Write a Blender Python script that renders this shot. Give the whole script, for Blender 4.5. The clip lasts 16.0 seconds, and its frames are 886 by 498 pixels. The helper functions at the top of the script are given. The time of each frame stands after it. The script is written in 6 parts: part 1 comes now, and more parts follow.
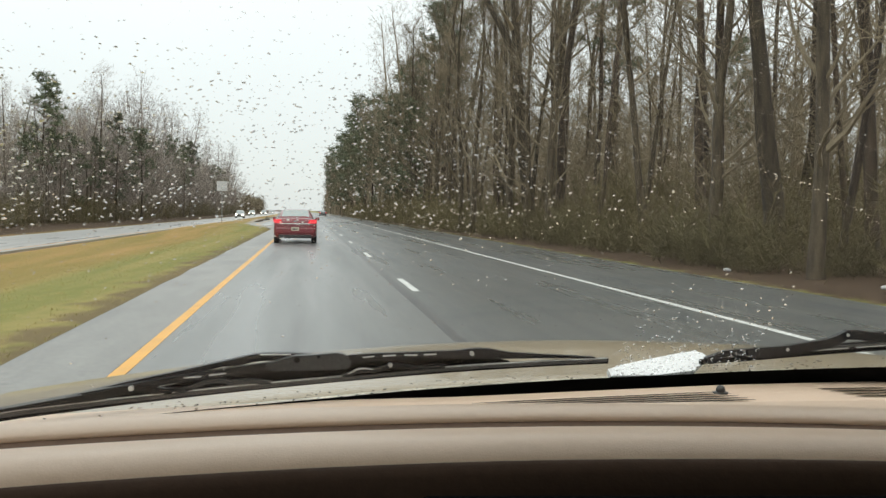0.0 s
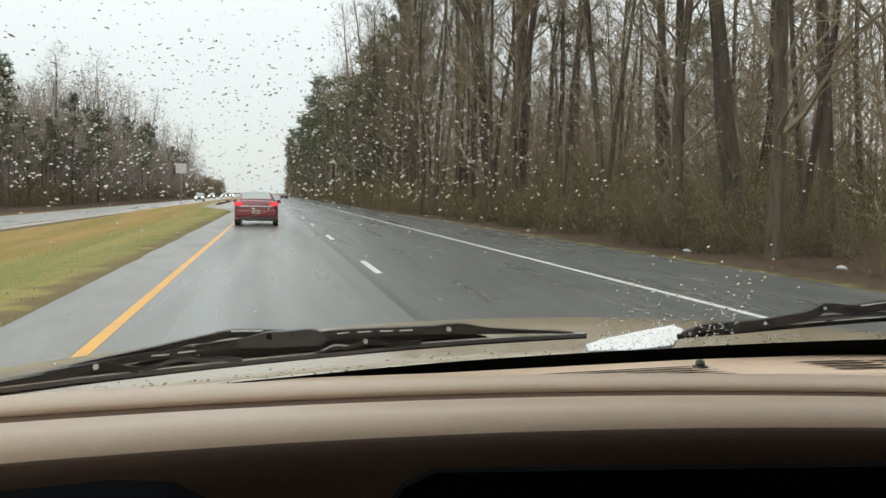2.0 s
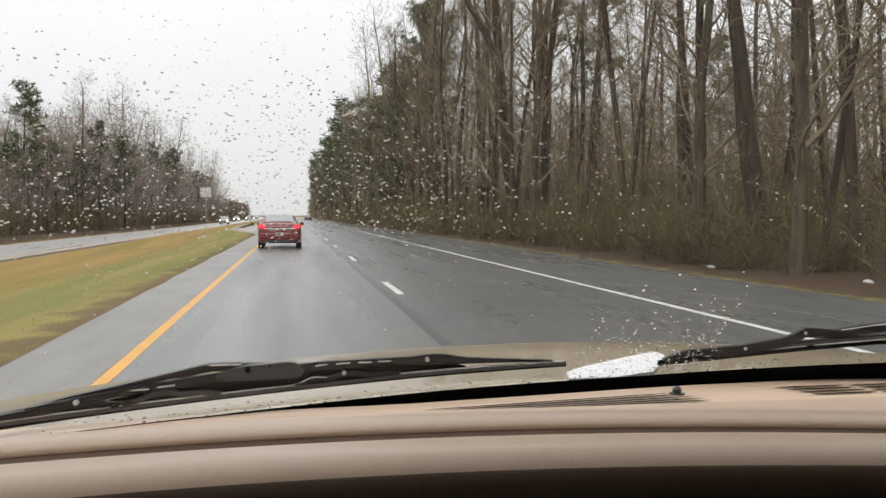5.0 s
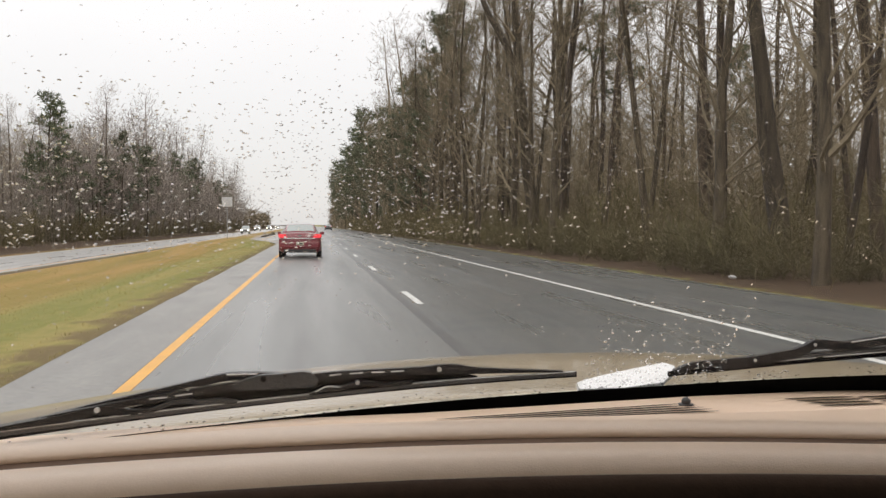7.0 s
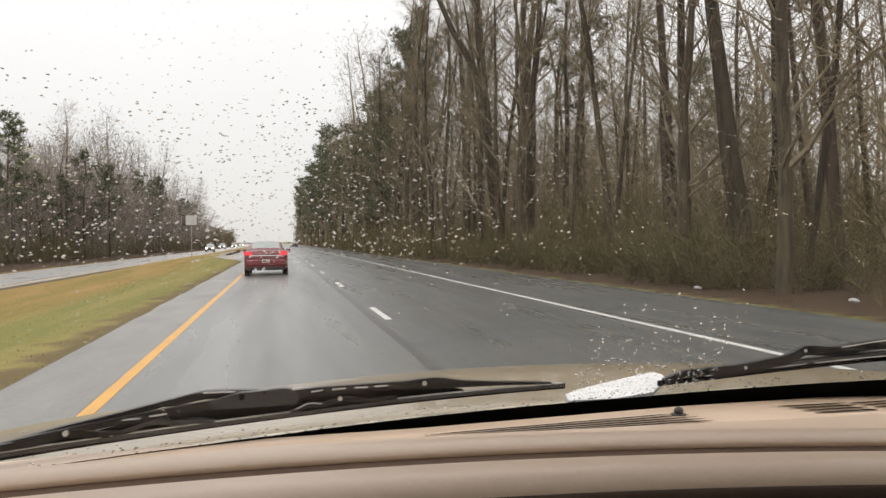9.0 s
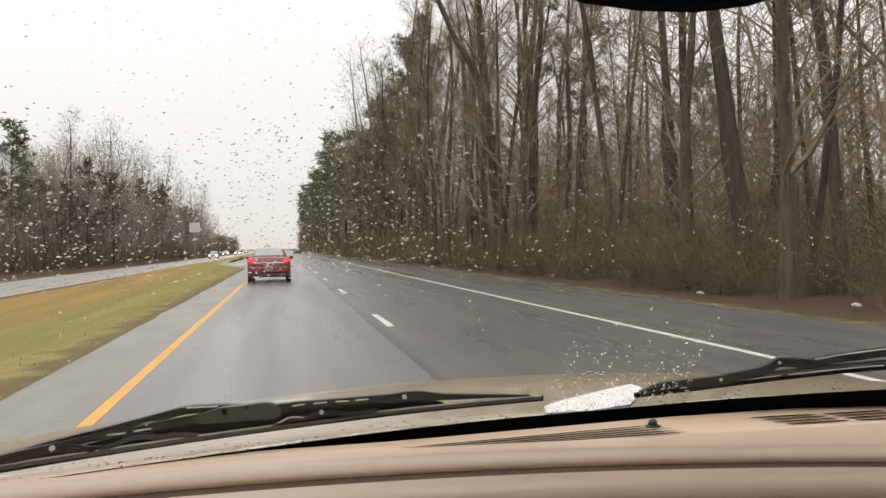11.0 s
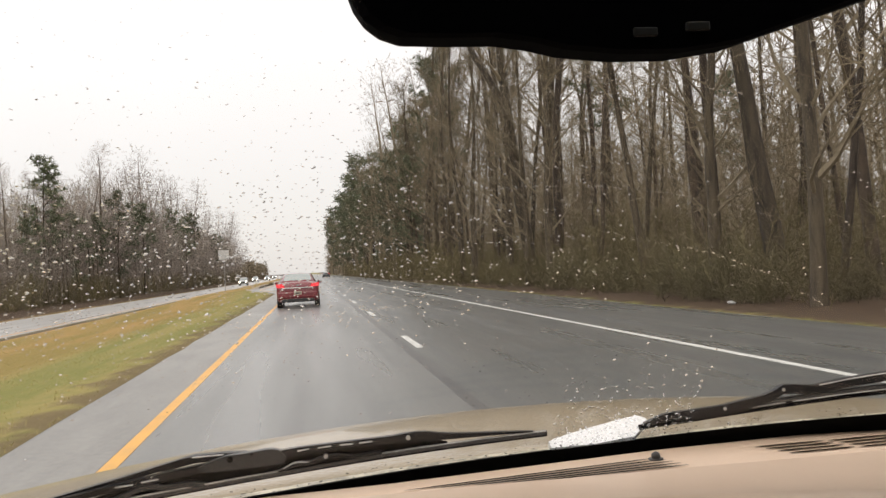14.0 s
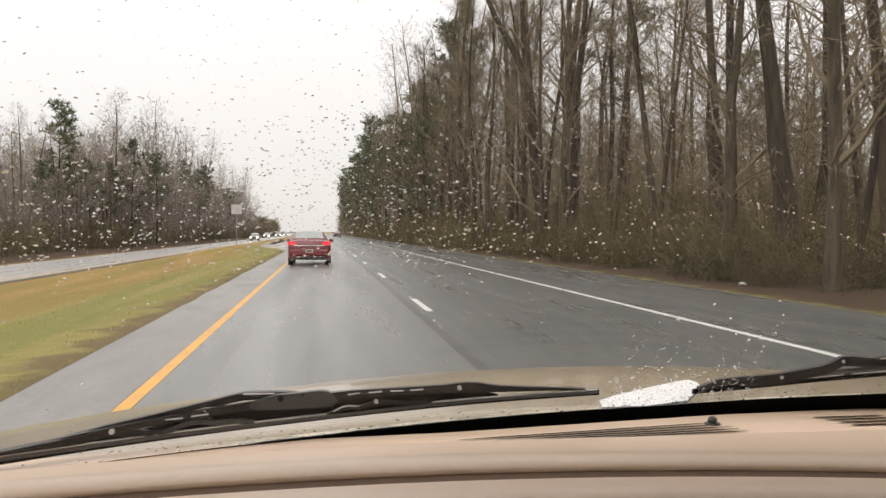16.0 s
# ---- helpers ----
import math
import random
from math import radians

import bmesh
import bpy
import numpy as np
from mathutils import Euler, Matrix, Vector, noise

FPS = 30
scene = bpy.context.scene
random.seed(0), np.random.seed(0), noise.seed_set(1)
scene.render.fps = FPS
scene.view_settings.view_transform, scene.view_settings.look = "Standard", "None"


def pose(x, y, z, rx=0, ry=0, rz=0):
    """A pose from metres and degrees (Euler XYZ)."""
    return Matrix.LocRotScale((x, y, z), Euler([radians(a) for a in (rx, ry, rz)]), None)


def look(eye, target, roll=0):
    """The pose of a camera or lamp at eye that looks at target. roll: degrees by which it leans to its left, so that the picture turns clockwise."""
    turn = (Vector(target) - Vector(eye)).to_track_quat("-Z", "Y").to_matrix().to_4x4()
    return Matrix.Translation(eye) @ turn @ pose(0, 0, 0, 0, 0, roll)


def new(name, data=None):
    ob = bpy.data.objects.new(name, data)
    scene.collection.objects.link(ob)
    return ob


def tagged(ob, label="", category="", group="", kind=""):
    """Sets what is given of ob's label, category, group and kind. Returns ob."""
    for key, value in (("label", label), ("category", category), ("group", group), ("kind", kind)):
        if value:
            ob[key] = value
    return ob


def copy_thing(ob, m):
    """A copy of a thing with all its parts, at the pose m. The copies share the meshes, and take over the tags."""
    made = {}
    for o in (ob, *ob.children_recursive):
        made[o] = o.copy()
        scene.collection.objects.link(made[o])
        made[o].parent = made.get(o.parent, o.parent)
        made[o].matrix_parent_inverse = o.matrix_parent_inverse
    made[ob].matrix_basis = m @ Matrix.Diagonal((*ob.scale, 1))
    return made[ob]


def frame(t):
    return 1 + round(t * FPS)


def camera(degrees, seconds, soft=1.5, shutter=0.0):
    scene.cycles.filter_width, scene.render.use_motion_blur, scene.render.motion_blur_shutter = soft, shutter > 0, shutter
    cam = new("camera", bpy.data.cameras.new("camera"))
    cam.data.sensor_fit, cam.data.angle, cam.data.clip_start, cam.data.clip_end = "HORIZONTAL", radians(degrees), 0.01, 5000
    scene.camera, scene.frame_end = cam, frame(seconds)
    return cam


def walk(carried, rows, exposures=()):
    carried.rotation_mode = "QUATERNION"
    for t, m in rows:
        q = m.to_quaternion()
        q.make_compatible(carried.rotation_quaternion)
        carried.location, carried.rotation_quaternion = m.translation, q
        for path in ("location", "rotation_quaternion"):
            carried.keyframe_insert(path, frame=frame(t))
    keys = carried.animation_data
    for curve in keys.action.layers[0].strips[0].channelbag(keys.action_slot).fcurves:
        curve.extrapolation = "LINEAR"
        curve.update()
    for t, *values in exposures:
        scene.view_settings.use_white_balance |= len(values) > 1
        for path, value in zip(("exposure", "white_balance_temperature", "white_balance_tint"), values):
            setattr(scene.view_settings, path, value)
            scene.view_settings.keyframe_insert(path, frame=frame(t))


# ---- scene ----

# ---------------------------------------------------------------- camera
cam = camera(51.9, 16.0, soft=1.5)
PATH = [
    (0, (-0.006, 0.04, 1.437), (0.288, 2.017, 1.358), 1.1),
    (0.5, (0.003, 0.05, 1.433), (0.337, 2.02, 1.344), 1.1),
    (1, (-0.001, 0.048, 1.433), (0.375, 2.01, 1.346), 0.8),
    (1.5, (-0.014, 0.061, 1.426), (0.365, 2.022, 1.325), 1.3),
    (2, (-0.016, 0.067, 1.426), (0.36, 2.028, 1.31), 1.0),
    (2.5, (0.017, 0.039, 1.445), (0.405, 1.999, 1.351), -0.4),
    (3, (0.011, 0.045, 1.441), (0.405, 2.004, 1.364), -0.5),
    (3.5, (0.01, 0.049, 1.436), (0.384, 2.012, 1.347), 0.4),
    (6, (0.04, 0.025, 1.443), (0.33, 2.003, 1.38), 0.1),
    (6.5, (0.018, 0.018, 1.439), (0.294, 1.998, 1.379), 0.7),
    (7, (0.035, 0.021, 1.444), (0.316, 2.0, 1.391), 0.1),
    (7.5, (0.026, 0.014, 1.448), (0.304, 1.995, 1.412), -0.7),
    (8, (0.005, 0.036, 1.447), (0.271, 2.018, 1.452), -1.6),
    (8.5, (0.015, 0.046, 1.44), (0.326, 2.022, 1.445), -1.0),
    (9, (0.022, 0.056, 1.437), (0.376, 2.025, 1.417), -0.7),
    (11.5, (0.063, 0.012, 1.459), (0.403, 1.983, 1.462), -1.2),
    (12, (0.085, 0.001, 1.472), (0.42, 1.972, 1.484), -2.1),
    (12.5, (0.084, 0.001, 1.471), (0.381, 1.978, 1.49), -2.6),
    (13, (0.103, -0.002, 1.473), (0.403, 1.975, 1.498), -4.5),
    (13.5, (0.097, -0.005, 1.477), (0.398, 1.972, 1.505), -4.5),
    (14, (0.075, 0.006, 1.472), (0.363, 1.985, 1.508), -3.1),
    (14.5, (0.072, 0.016, 1.471), (0.367, 1.994, 1.51), -2.9),
    (15, (0.048, 0.03, 1.458), (0.349, 2.007, 1.494), -1.5),
    (15.5, (0.034, 0.037, 1.455), (0.319, 2.016, 1.458), -0.9),
    (16, (0.026, 0.042, 1.453), (0.288, 2.025, 1.415), -0.0),
]
walk(cam, [(t, look(eye, target, roll)) for t, eye, target, roll in PATH],
     exposures=[(0, 0.44, 6450, 7), (3.5, 0.36, 6480, 9), (6, 0.38, 6700, 17), (9, 0.38, 6800, 16), (12, 0.41, 6950, 17), (16, 0.43, 6950, 18)])

# ---------------------------------------------------------------- sky and sun
world = bpy.data.worlds.new("overcast")
scene.world = world
world.use_nodes = True
wn, wl = world.node_tree.nodes, world.node_tree.links
wn.clear()
w_out, w_bg = wn.new("ShaderNodeOutputWorld"), wn.new("ShaderNodeBackground")
w_sky, w_gain, w_mix = wn.new("ShaderNodeTexSky"), wn.new("ShaderNodeMix"), wn.new("ShaderNodeMix")
w_sky.sky_type, w_sky.sun_disc = "NISHITA", False
w_sky.sun_elevation, w_sky.sun_rotation = radians(32), radians(150)
# a thick cloud deck over the clear sky, a little brighter overhead
w_geo, w_sep, w_ramp = wn.new("ShaderNodeTexCoord"), wn.new("ShaderNodeSeparateXYZ"), wn.new("ShaderNodeValToRGB")
w_noise = wn.new("ShaderNodeTexNoise")
w_noise.inputs["Scale"].default_value = 2.2
w_noise.inputs["Detail"].default_value = 4
w_ramp.color_ramp.elements[0].position, w_ramp.color_ramp.elements[0].color = 0.0, (5.3, 5.42, 5.42, 1)
w_ramp.color_ramp.elements[1].position, w_ramp.color_ramp.elements[1].color = 0.42, (8.9, 9.05, 9.05, 1)
wl.new(w_geo.outputs["Generated"], w_sep.inputs[0])
wl.new(w_geo.outputs["Generated"], w_noise.inputs["Vector"])
wl.new(w_sep.outputs["Z"], w_ramp.inputs[0])
w_gain.data_type, w_mix.data_type = "RGBA", "RGBA"
w_gain.blend_type = "MULTIPLY"
w_gain.inputs[0].default_value = 0.12
wl.new(w_ramp.outputs[0], w_gain.inputs[6])
wl.new(w_noise.outputs["Fac"], w_gain.inputs[7])
w_mix.inputs[0].default_value = 0.93
wl.new(w_sky.outputs[0], w_mix.inputs[6])
wl.new(w_gain.outputs[2], w_mix.inputs[7])
w_bg.inputs[1].default_value = 0.12
wl.new(w_mix.outputs[2], w_bg.inputs[0])
wl.new(w_bg.outputs[0], w_out.inputs[0])

sun = new("sun", bpy.data.lights.new("sun", "SUN"))
sun.data.energy, sun.data.angle, sun.data.color = 0.5, radians(40), (1.0, 0.97, 0.92)
sun.matrix_world = look((0, 0, 50), (20, 35, 0))


# ---------------------------------------------------------------- materials
def material(name, base, rough=0.6, other=None, scale=3.0, fine=40.0, bump=0.0, bump_scale=60.0, metal=0.0,
             spec=0.5, coat=0.0, spread=0.0, low=0.35, high=0.65, rough_to=None, stretch=None):
    m = bpy.data.materials.new(name)
    m.use_nodes = True
    n, l = m.node_tree.nodes, m.node_tree.links
    b = n["Principled BSDF"]
    b.inputs["Roughness"].default_value, b.inputs["Metallic"].default_value = rough, metal
    b.inputs["Specular IOR Level"].default_value, b.inputs["Coat Weight"].default_value = spec, coat
    b.inputs["Coat Roughness"].default_value = 0.06
    tc = n.new("ShaderNodeTexCoord")
    src = tc.outputs["Object"]
    big, small, mix, ramp = n.new("ShaderNodeTexNoise"), n.new("ShaderNodeTexNoise"), n.new("ShaderNodeMix"), n.new("ShaderNodeMapRange")
    big.inputs["Scale"].default_value, small.inputs["Scale"].default_value = scale, fine
    big.inputs["Detail"].default_value, small.inputs["Detail"].default_value = 5, 3
    if stretch:
        mapping = n.new("ShaderNodeMapping")
        mapping.inputs["Scale"].default_value = stretch
        l.new(src, mapping.inputs["Vector"])
        l.new(mapping.outputs[0], big.inputs["Vector"])
    else:
        l.new(src, big.inputs["Vector"])
    l.new(src, small.inputs["Vector"])
    both = n.new("ShaderNodeMath")
    both.operation = "MULTIPLY_ADD"
    both.inputs[1].default_value = 0.4
    l.new(small.outputs["Fac"], both.inputs[0])
    half = n.new("ShaderNodeMath")
    half.operation = "MULTIPLY"
    half.inputs[1].default_value = 0.6
    l.new(big.outputs["Fac"], half.inputs[0])
    l.new(half.outputs[0], both.inputs[2])
    ramp.inputs["From Min"].default_value, ramp.inputs["From Max"].default_value = low, high
    l.new(both.outputs[0], ramp.inputs["Value"])
    mix.data_type = "RGBA"
    mix.inputs[6].default_value = (*base, 1)
    other = other or tuple(c * 0.75 for c in base)
    mix.inputs[7].default_value = (*other, 1)
    l.new(ramp.outputs[0], mix.inputs[0])
    colour = mix.outputs[2]
    if spread:
        info, hsv, rng = n.new("ShaderNodeObjectInfo"), n.new("ShaderNodeHueSaturation"), n.new("ShaderNodeMapRange")
        rng.inputs["To Min"].default_value, rng.inputs["To Max"].default_value = 1 - spread, 1 + spread
        l.new(info.outputs["Random"], rng.inputs["Value"])
        l.new(rng.outputs[0], hsv.inputs["Value"])
        l.new(colour, hsv.inputs["Color"])
        colour = hsv.outputs[0]
    l.new(colour, b.inputs["Base Color"])
    if rough_to is not None:
        rr = n.new("ShaderNodeMapRange")
        rr.inputs["From Min"].default_value, rr.inputs["From Max"].default_value = low, high
        rr.inputs["To Min"].default_value, rr.inputs["To Max"].default_value = rough, rough_to
        l.new(big.outputs["Fac"], rr.inputs["Value"])
        l.new(rr.outputs[0], b.inputs["Roughness"])
    if bump:
        bn, bt = n.new("ShaderNodeBump"), n.new("ShaderNodeTexNoise")
        bt.inputs["Scale"].default_value, bt.inputs["Detail"].default_value = bump_scale, 4
        bn.inputs["Strength"].default_value, bn.inputs["Distance"].default_value = bump, 0.01
        l.new(src, bt.inputs["Vector"])
        l.new(bt.outputs["Fac"], bn.inputs["Height"])
        l.new(bn.outputs[0], b.inputs["Normal"])
    return m


def glass(name, tint=(1, 1, 1), ior=1.33):
    m = bpy.data.materials.new(name)
    m.use_nodes = True
    b = m.node_tree.nodes["Principled BSDF"]
    b.inputs["Base Color"].default_value, b.inputs["Roughness"].default_value = (*tint, 1), 0.0
    b.inputs["Transmission Weight"].default_value, b.inputs["IOR"].default_value = 1.0, ior
    return m


def pane(name, tint, ior=1.07):
    """Thin sheet glass: clear, with a Fresnel gloss."""
    m = bpy.data.materials.new(name)
    m.use_nodes = True
    n, l = m.node_tree.nodes, m.node_tree.links
    n.clear()
    out, mix, clear, gloss, fres = (n.new("ShaderNode" + k) for k in ("OutputMaterial", "MixShader", "BsdfTransparent", "BsdfGlossy", "Fresnel"))
    clear.inputs[0].default_value, gloss.inputs["Roughness"].default_value = (*tint, 1), 0.02
    fres.inputs["IOR"].default_value = ior
    l.new(fres.outputs[0], mix.inputs[0])
    l.new(clear.outputs[0], mix.inputs[1])
    l.new(gloss.outputs[0], mix.inputs[2])
    l.new(mix.outputs[0], out.inputs[0])
    return m


def lamp(name, colour, power, base=(0.3, 0.02, 0.02)):
    m = material(name, base, 0.15)
    b = m.node_tree.nodes["Principled BSDF"]
    b.inputs["Emission Color"].default_value, b.inputs["Emission Strength"].default_value = (*colour, 1), power
    return m


ASPHALT = material("wet_asphalt", (0.080, 0.084, 0.080), 0.40, (0.168, 0.171, 0.162), 1.0, 45, 0.22, 90, rough_to=0.24, spec=0.7, stretch=(1.1, 0.05, 1))
def resurfaced(m, edge):
    """The lane right of the seam was laid later and is darker."""
    n, l = m.node_tree.nodes, m.node_tree.links
    b = n["Principled BSDF"]
    colour = b.inputs["Base Color"].links[0].from_socket
    tc, sep, rng, mix = (n.new("ShaderNode" + k) for k in ("TexCoord", "SeparateXYZ", "MapRange", "Mix"))
    l.new(tc.outputs["Object"], sep.inputs[0])
    rng.inputs["From Min"].default_value, rng.inputs["From Max"].default_value = edge - 0.04, edge + 0.04
    l.new(sep.outputs["X"], rng.inputs["Value"])
    mix.data_type, mix.blend_type = "RGBA", "MULTIPLY"
    mix.inputs[7].default_value = (0.72, 0.74, 0.74, 1)
    l.new(rng.outputs[0], mix.inputs[0])
    l.new(colour, mix.inputs[6])
    l.new(mix.outputs[2], b.inputs["Base Color"])


resurfaced(ASPHALT, 1.78)
OLD_ASPHALT = material("grey_asphalt", (0.30, 0.295, 0.28), 0.38, (0.37, 0.362, 0.345), 1.0, 45, 0.25, 80, rough_to=0.26, spec=0.7, stretch=(1.0, 0.06, 1))
WHITE_PAINT = material("white_road_paint", (0.74, 0.74, 0.70), 0.45, (0.52, 0.52, 0.49), 3.0, 26, 0.2, 60)
YELLOW_PAINT = material("yellow_road_paint", (0.80, 0.40, 0.035), 0.45, (0.62, 0.31, 0.05), 2.0, 22, 0.2, 60)
CONCRETE = material("kerb_concrete", (0.36, 0.31, 0.25), 0.7, (0.26, 0.21, 0.16), 1.2, 20, 0.3, 40)
DEBRIS = material("wet_leaf_debris", (0.06, 0.04, 0.025), 0.7, (0.11, 0.08, 0.05), 4, 40, 0.5, 40)
BARK = material("mossy_grey_bark", (0.108, 0.085, 0.053), 0.85, (0.040, 0.031, 0.021), 7, 24, 1.0, 11, spread=0.3, stretch=(1, 1, 0.16), low=0.4, high=0.6)
BARK_DARK = material("dark_wet_bark", (0.082, 0.058, 0.038), 0.8, (0.029, 0.021, 0.014), 7, 24, 1.0, 11, spread=0.3, stretch=(1, 1, 0.16), low=0.4, high=0.6)
TWIG = material("twig_grey_brown", (0.275, 0.224, 0.146), 0.9, (0.152, 0.123, 0.080), 0.6, 5, spread=0.25)
# twigs of the left woods, rain haze put into their paler grey
TWIG_HAZE = material("twig_haze_grey", (0.345, 0.300, 0.262), 0.9, (0.215, 0.184, 0.157), 0.6, 5, spread=0.2)
BRUSH = material("brush_olive_brown", (0.182, 0.152, 0.070), 0.9, (0.092, 0.076, 0.036), 0.5, 4, spread=0.3)
OLIVE = material("shrub_olive", (0.17, 0.148, 0.072), 0.9, (0.090, 0.078, 0.040), 0.5, 4, spread=0.3)
NEEDLE = material("pine_needles", (0.118, 0.136, 0.074), 0.75, (0.066, 0.082, 0.044), 0.8, 6, spread=0.25)
GRASS = material("winter_grass_blades", (0.46, 0.36, 0.15), 0.75, (0.34, 0.30, 0.10), 1.0, 3, low=0.42, high=0.58, stretch=(0.55, 0.07, 1))


def ground_material():
    """Winter grass on the median and verges, leaf litter under the trees."""
    m = material("ground_cover", (0.34, 0.265, 0.095), 0.9, (0.225, 0.21, 0.06), 1.0, 5.0, 0.9, 9, low=0.42, high=0.57, stretch=(0.85, 0.05, 1))
    n, l = m.node_tree.nodes, m.node_tree.links
    b = n["Principled BSDF"]
    b.inputs["Specular IOR Level"].default_value = 0.15
    grass = b.inputs["Base Color"].links[0].from_socket
    geo, sep, wob, add, rng = (n.new("ShaderNode" + k) for k in ("NewGeometry", "SeparateXYZ", "TexNoise", "Math", "MapRange"))
    wob.inputs["Scale"].default_value, wob.inputs["Detail"].default_value, wob.inputs["Roughness"].default_value = 0.6, 7, 0.66
    l.new(geo.outputs["Position"], sep.inputs[0])
    l.new(geo.outputs["Position"], wob.inputs["Vector"])
    add.operation = "MULTIPLY_ADD"
    add.inputs[1].default_value = 3.0
    l.new(wob.outputs["Fac"], add.inputs[0])
    l.new(sep.outputs["X"], add.inputs[2])
    litter = n.new("ShaderNodeValToRGB")
    litter.color_ramp.elements[0].color, litter.color_ramp.elements[1].color = (0.045, 0.030, 0.020, 1), (0.108, 0.072, 0.044, 1)
    litter.color_ramp.elements[0].position, litter.color_ramp.elements[1].position = 0.35, 0.7
    leaf = n.new("ShaderNodeTexNoise")
    leaf.inputs["Scale"].default_value, leaf.inputs["Detail"].default_value = 3.5, 6
    l.new(geo.outputs["Position"], leaf.inputs["Vector"])
    l.new(leaf.outputs["Fac"], litter.inputs[0])
    # mown bands of the median: straw-coloured far from the lanes, greener beside them
    band, tone = n.new("ShaderNodeMapRange"), n.new("ShaderNodeMix")
    band.inputs["From Min"].default_value, band.inputs["From Max"].default_value = -6.4, -4.2
    l.new(add.outputs[0], band.inputs["Value"])
    tone.data_type, tone.blend_type = "RGBA", "MULTIPLY"
    tone.inputs[0].default_value = 1.0
    shade = n.new("ShaderNodeMix")
    shade.data_type = "RGBA"
    shade.inputs[6].default_value, shade.inputs[7].default_value = (1.08, 0.88, 0.92, 1), (0.86, 0.92, 0.92, 1)
    l.new(band.outputs[0], shade.inputs[0])
    l.new(grass, tone.inputs[6])
    l.new(shade.outputs[2], tone.inputs[7])
    grass = tone.outputs[2]
    # right woods
    rng.inputs["From Min"].default_value, rng.inputs["From Max"].default_value = 11.0, 11.7
    l.new(add.outputs[0], rng.inputs["Value"])
    mix = n.new("ShaderNodeMix")
    mix.data_type = "RGBA"
    l.new(rng.outputs[0], mix.inputs[0])
    l.new(grass, mix.inputs[6])
    l.new(litter.outputs[0], mix.inputs[7])
    # left woods
    rng2, mix2 = n.new("ShaderNodeMapRange"), n.new("ShaderNodeMix")
    rng2.inputs["From Min"].default_value, rng2.inputs["From Max"].default_value = -17.9, -19.6
    l.new(add.outputs[0], rng2.inputs["Value"])
    mix2.data_type = "RGBA"
    l.new(rng2.outputs[0], mix2.inputs[0])
    l.new(mix.outputs[2], mix2.inputs[6])
    l.new(litter.outputs[0], mix2.inputs[7])
    # bare wet soil along the edges of the pavement
    dist, soil, mix3 = n.new("ShaderNodeMath"), n.new("ShaderNodeMapRange"), n.new("ShaderNodeMix")
    dist.operation = "ADD"
    dist.inputs[1].default_value = 1.3
    l.new(add.outputs[0], dist.inputs[0])
    span = n.new("ShaderNodeMath")
    span.operation = "ABSOLUTE"
    l.new(dist.outputs[0], span.inputs[0])
    soil.inputs["From Min"].default_value, soil.inputs["From Max"].default_value = 0.2, 0.65
    soil.inputs["To Min"].default_value, soil.inputs["To Max"].default_value = 0.78, 0.0
    l.new(span.outputs[0], soil.inputs["Value"])
    mix3.data_type = "RGBA"
    l.new(soil.outputs[0], mix3.inputs[0])
    l.new(mix2.outputs[2], mix3.inputs[6])
    mix3.inputs[7].default_value = (0.125, 0.086, 0.050, 1)
    l.new(mix3.outputs[2], b.inputs["Base Color"])
    return m


GROUND = ground_material()


# ---------------------------------------------------------------- small builders
def mesh_object(name, verts, faces, mat, parent=None, label="", smooth=False):
    me = bpy.data.meshes.new(name)
    me.from_pydata([tuple(v) for v in verts], [], faces)
    me.materials.append(mat)
    if smooth:
        for p in me.polygons:
            p.use_smooth = True
    ob = new(name, me)
    ob.parent = parent
    if label:
        ob["label"] = label
    return ob


def part(name, bm, mat, parent, label="", smooth=False):
    me = bpy.data.meshes.new(name)
    bmesh.ops.recalc_face_normals(bm, faces=bm.faces)
    bm.to_mesh(me)
    bm.free()
    me.materials.append(mat)
    if smooth:
        for p in me.polygons:
            p.use_smooth = True
    ob = new(name, me)
    ob.parent = parent
    if label:
        ob["label"] = label
    return ob


def thing(name, x, y, z, label, category, group="", kind="", rz=0):
    e = new(name)
    e.matrix_basis = pose(x, y, z, 0, 0, rz)
    return tagged(e, label, category, group, kind)


def box(bm, x0, y0, z0, x1, y1, z1, bevel=0.0):
    made = bmesh.ops.create_cube(bm, size=1.0)["verts"]
    bmesh.ops.scale(bm, vec=(x1 - x0, y1 - y0, z1 - z0), verts=made)
    bmesh.ops.translate(bm, vec=((x0 + x1) / 2, (y0 + y1) / 2, (z0 + z1) / 2), verts=made)
    if bevel:
        edges = list({e for v in made for e in v.link_edges})
        bmesh.ops.bevel(bm, geom=edges, offset=bevel, segments=2, affect="EDGES", profile=0.5)
    return bm


def cylinder(bm, p0, p1, r0, r1=None, n=12, caps=True):
    p0, p1 = Vector(p0), Vector(p1)
    r1 = r0 if r1 is None else r1
    m = Matrix.Translation((p0 + p1) / 2) @ (p1 - p0).to_track_quat("Z", "Y").to_matrix().to_4x4()
    bmesh.ops.create_cone(bm, cap_ends=caps, segments=n, radius1=r0, radius2=r1, depth=(p1 - p0).length, matrix=m)
    return bm


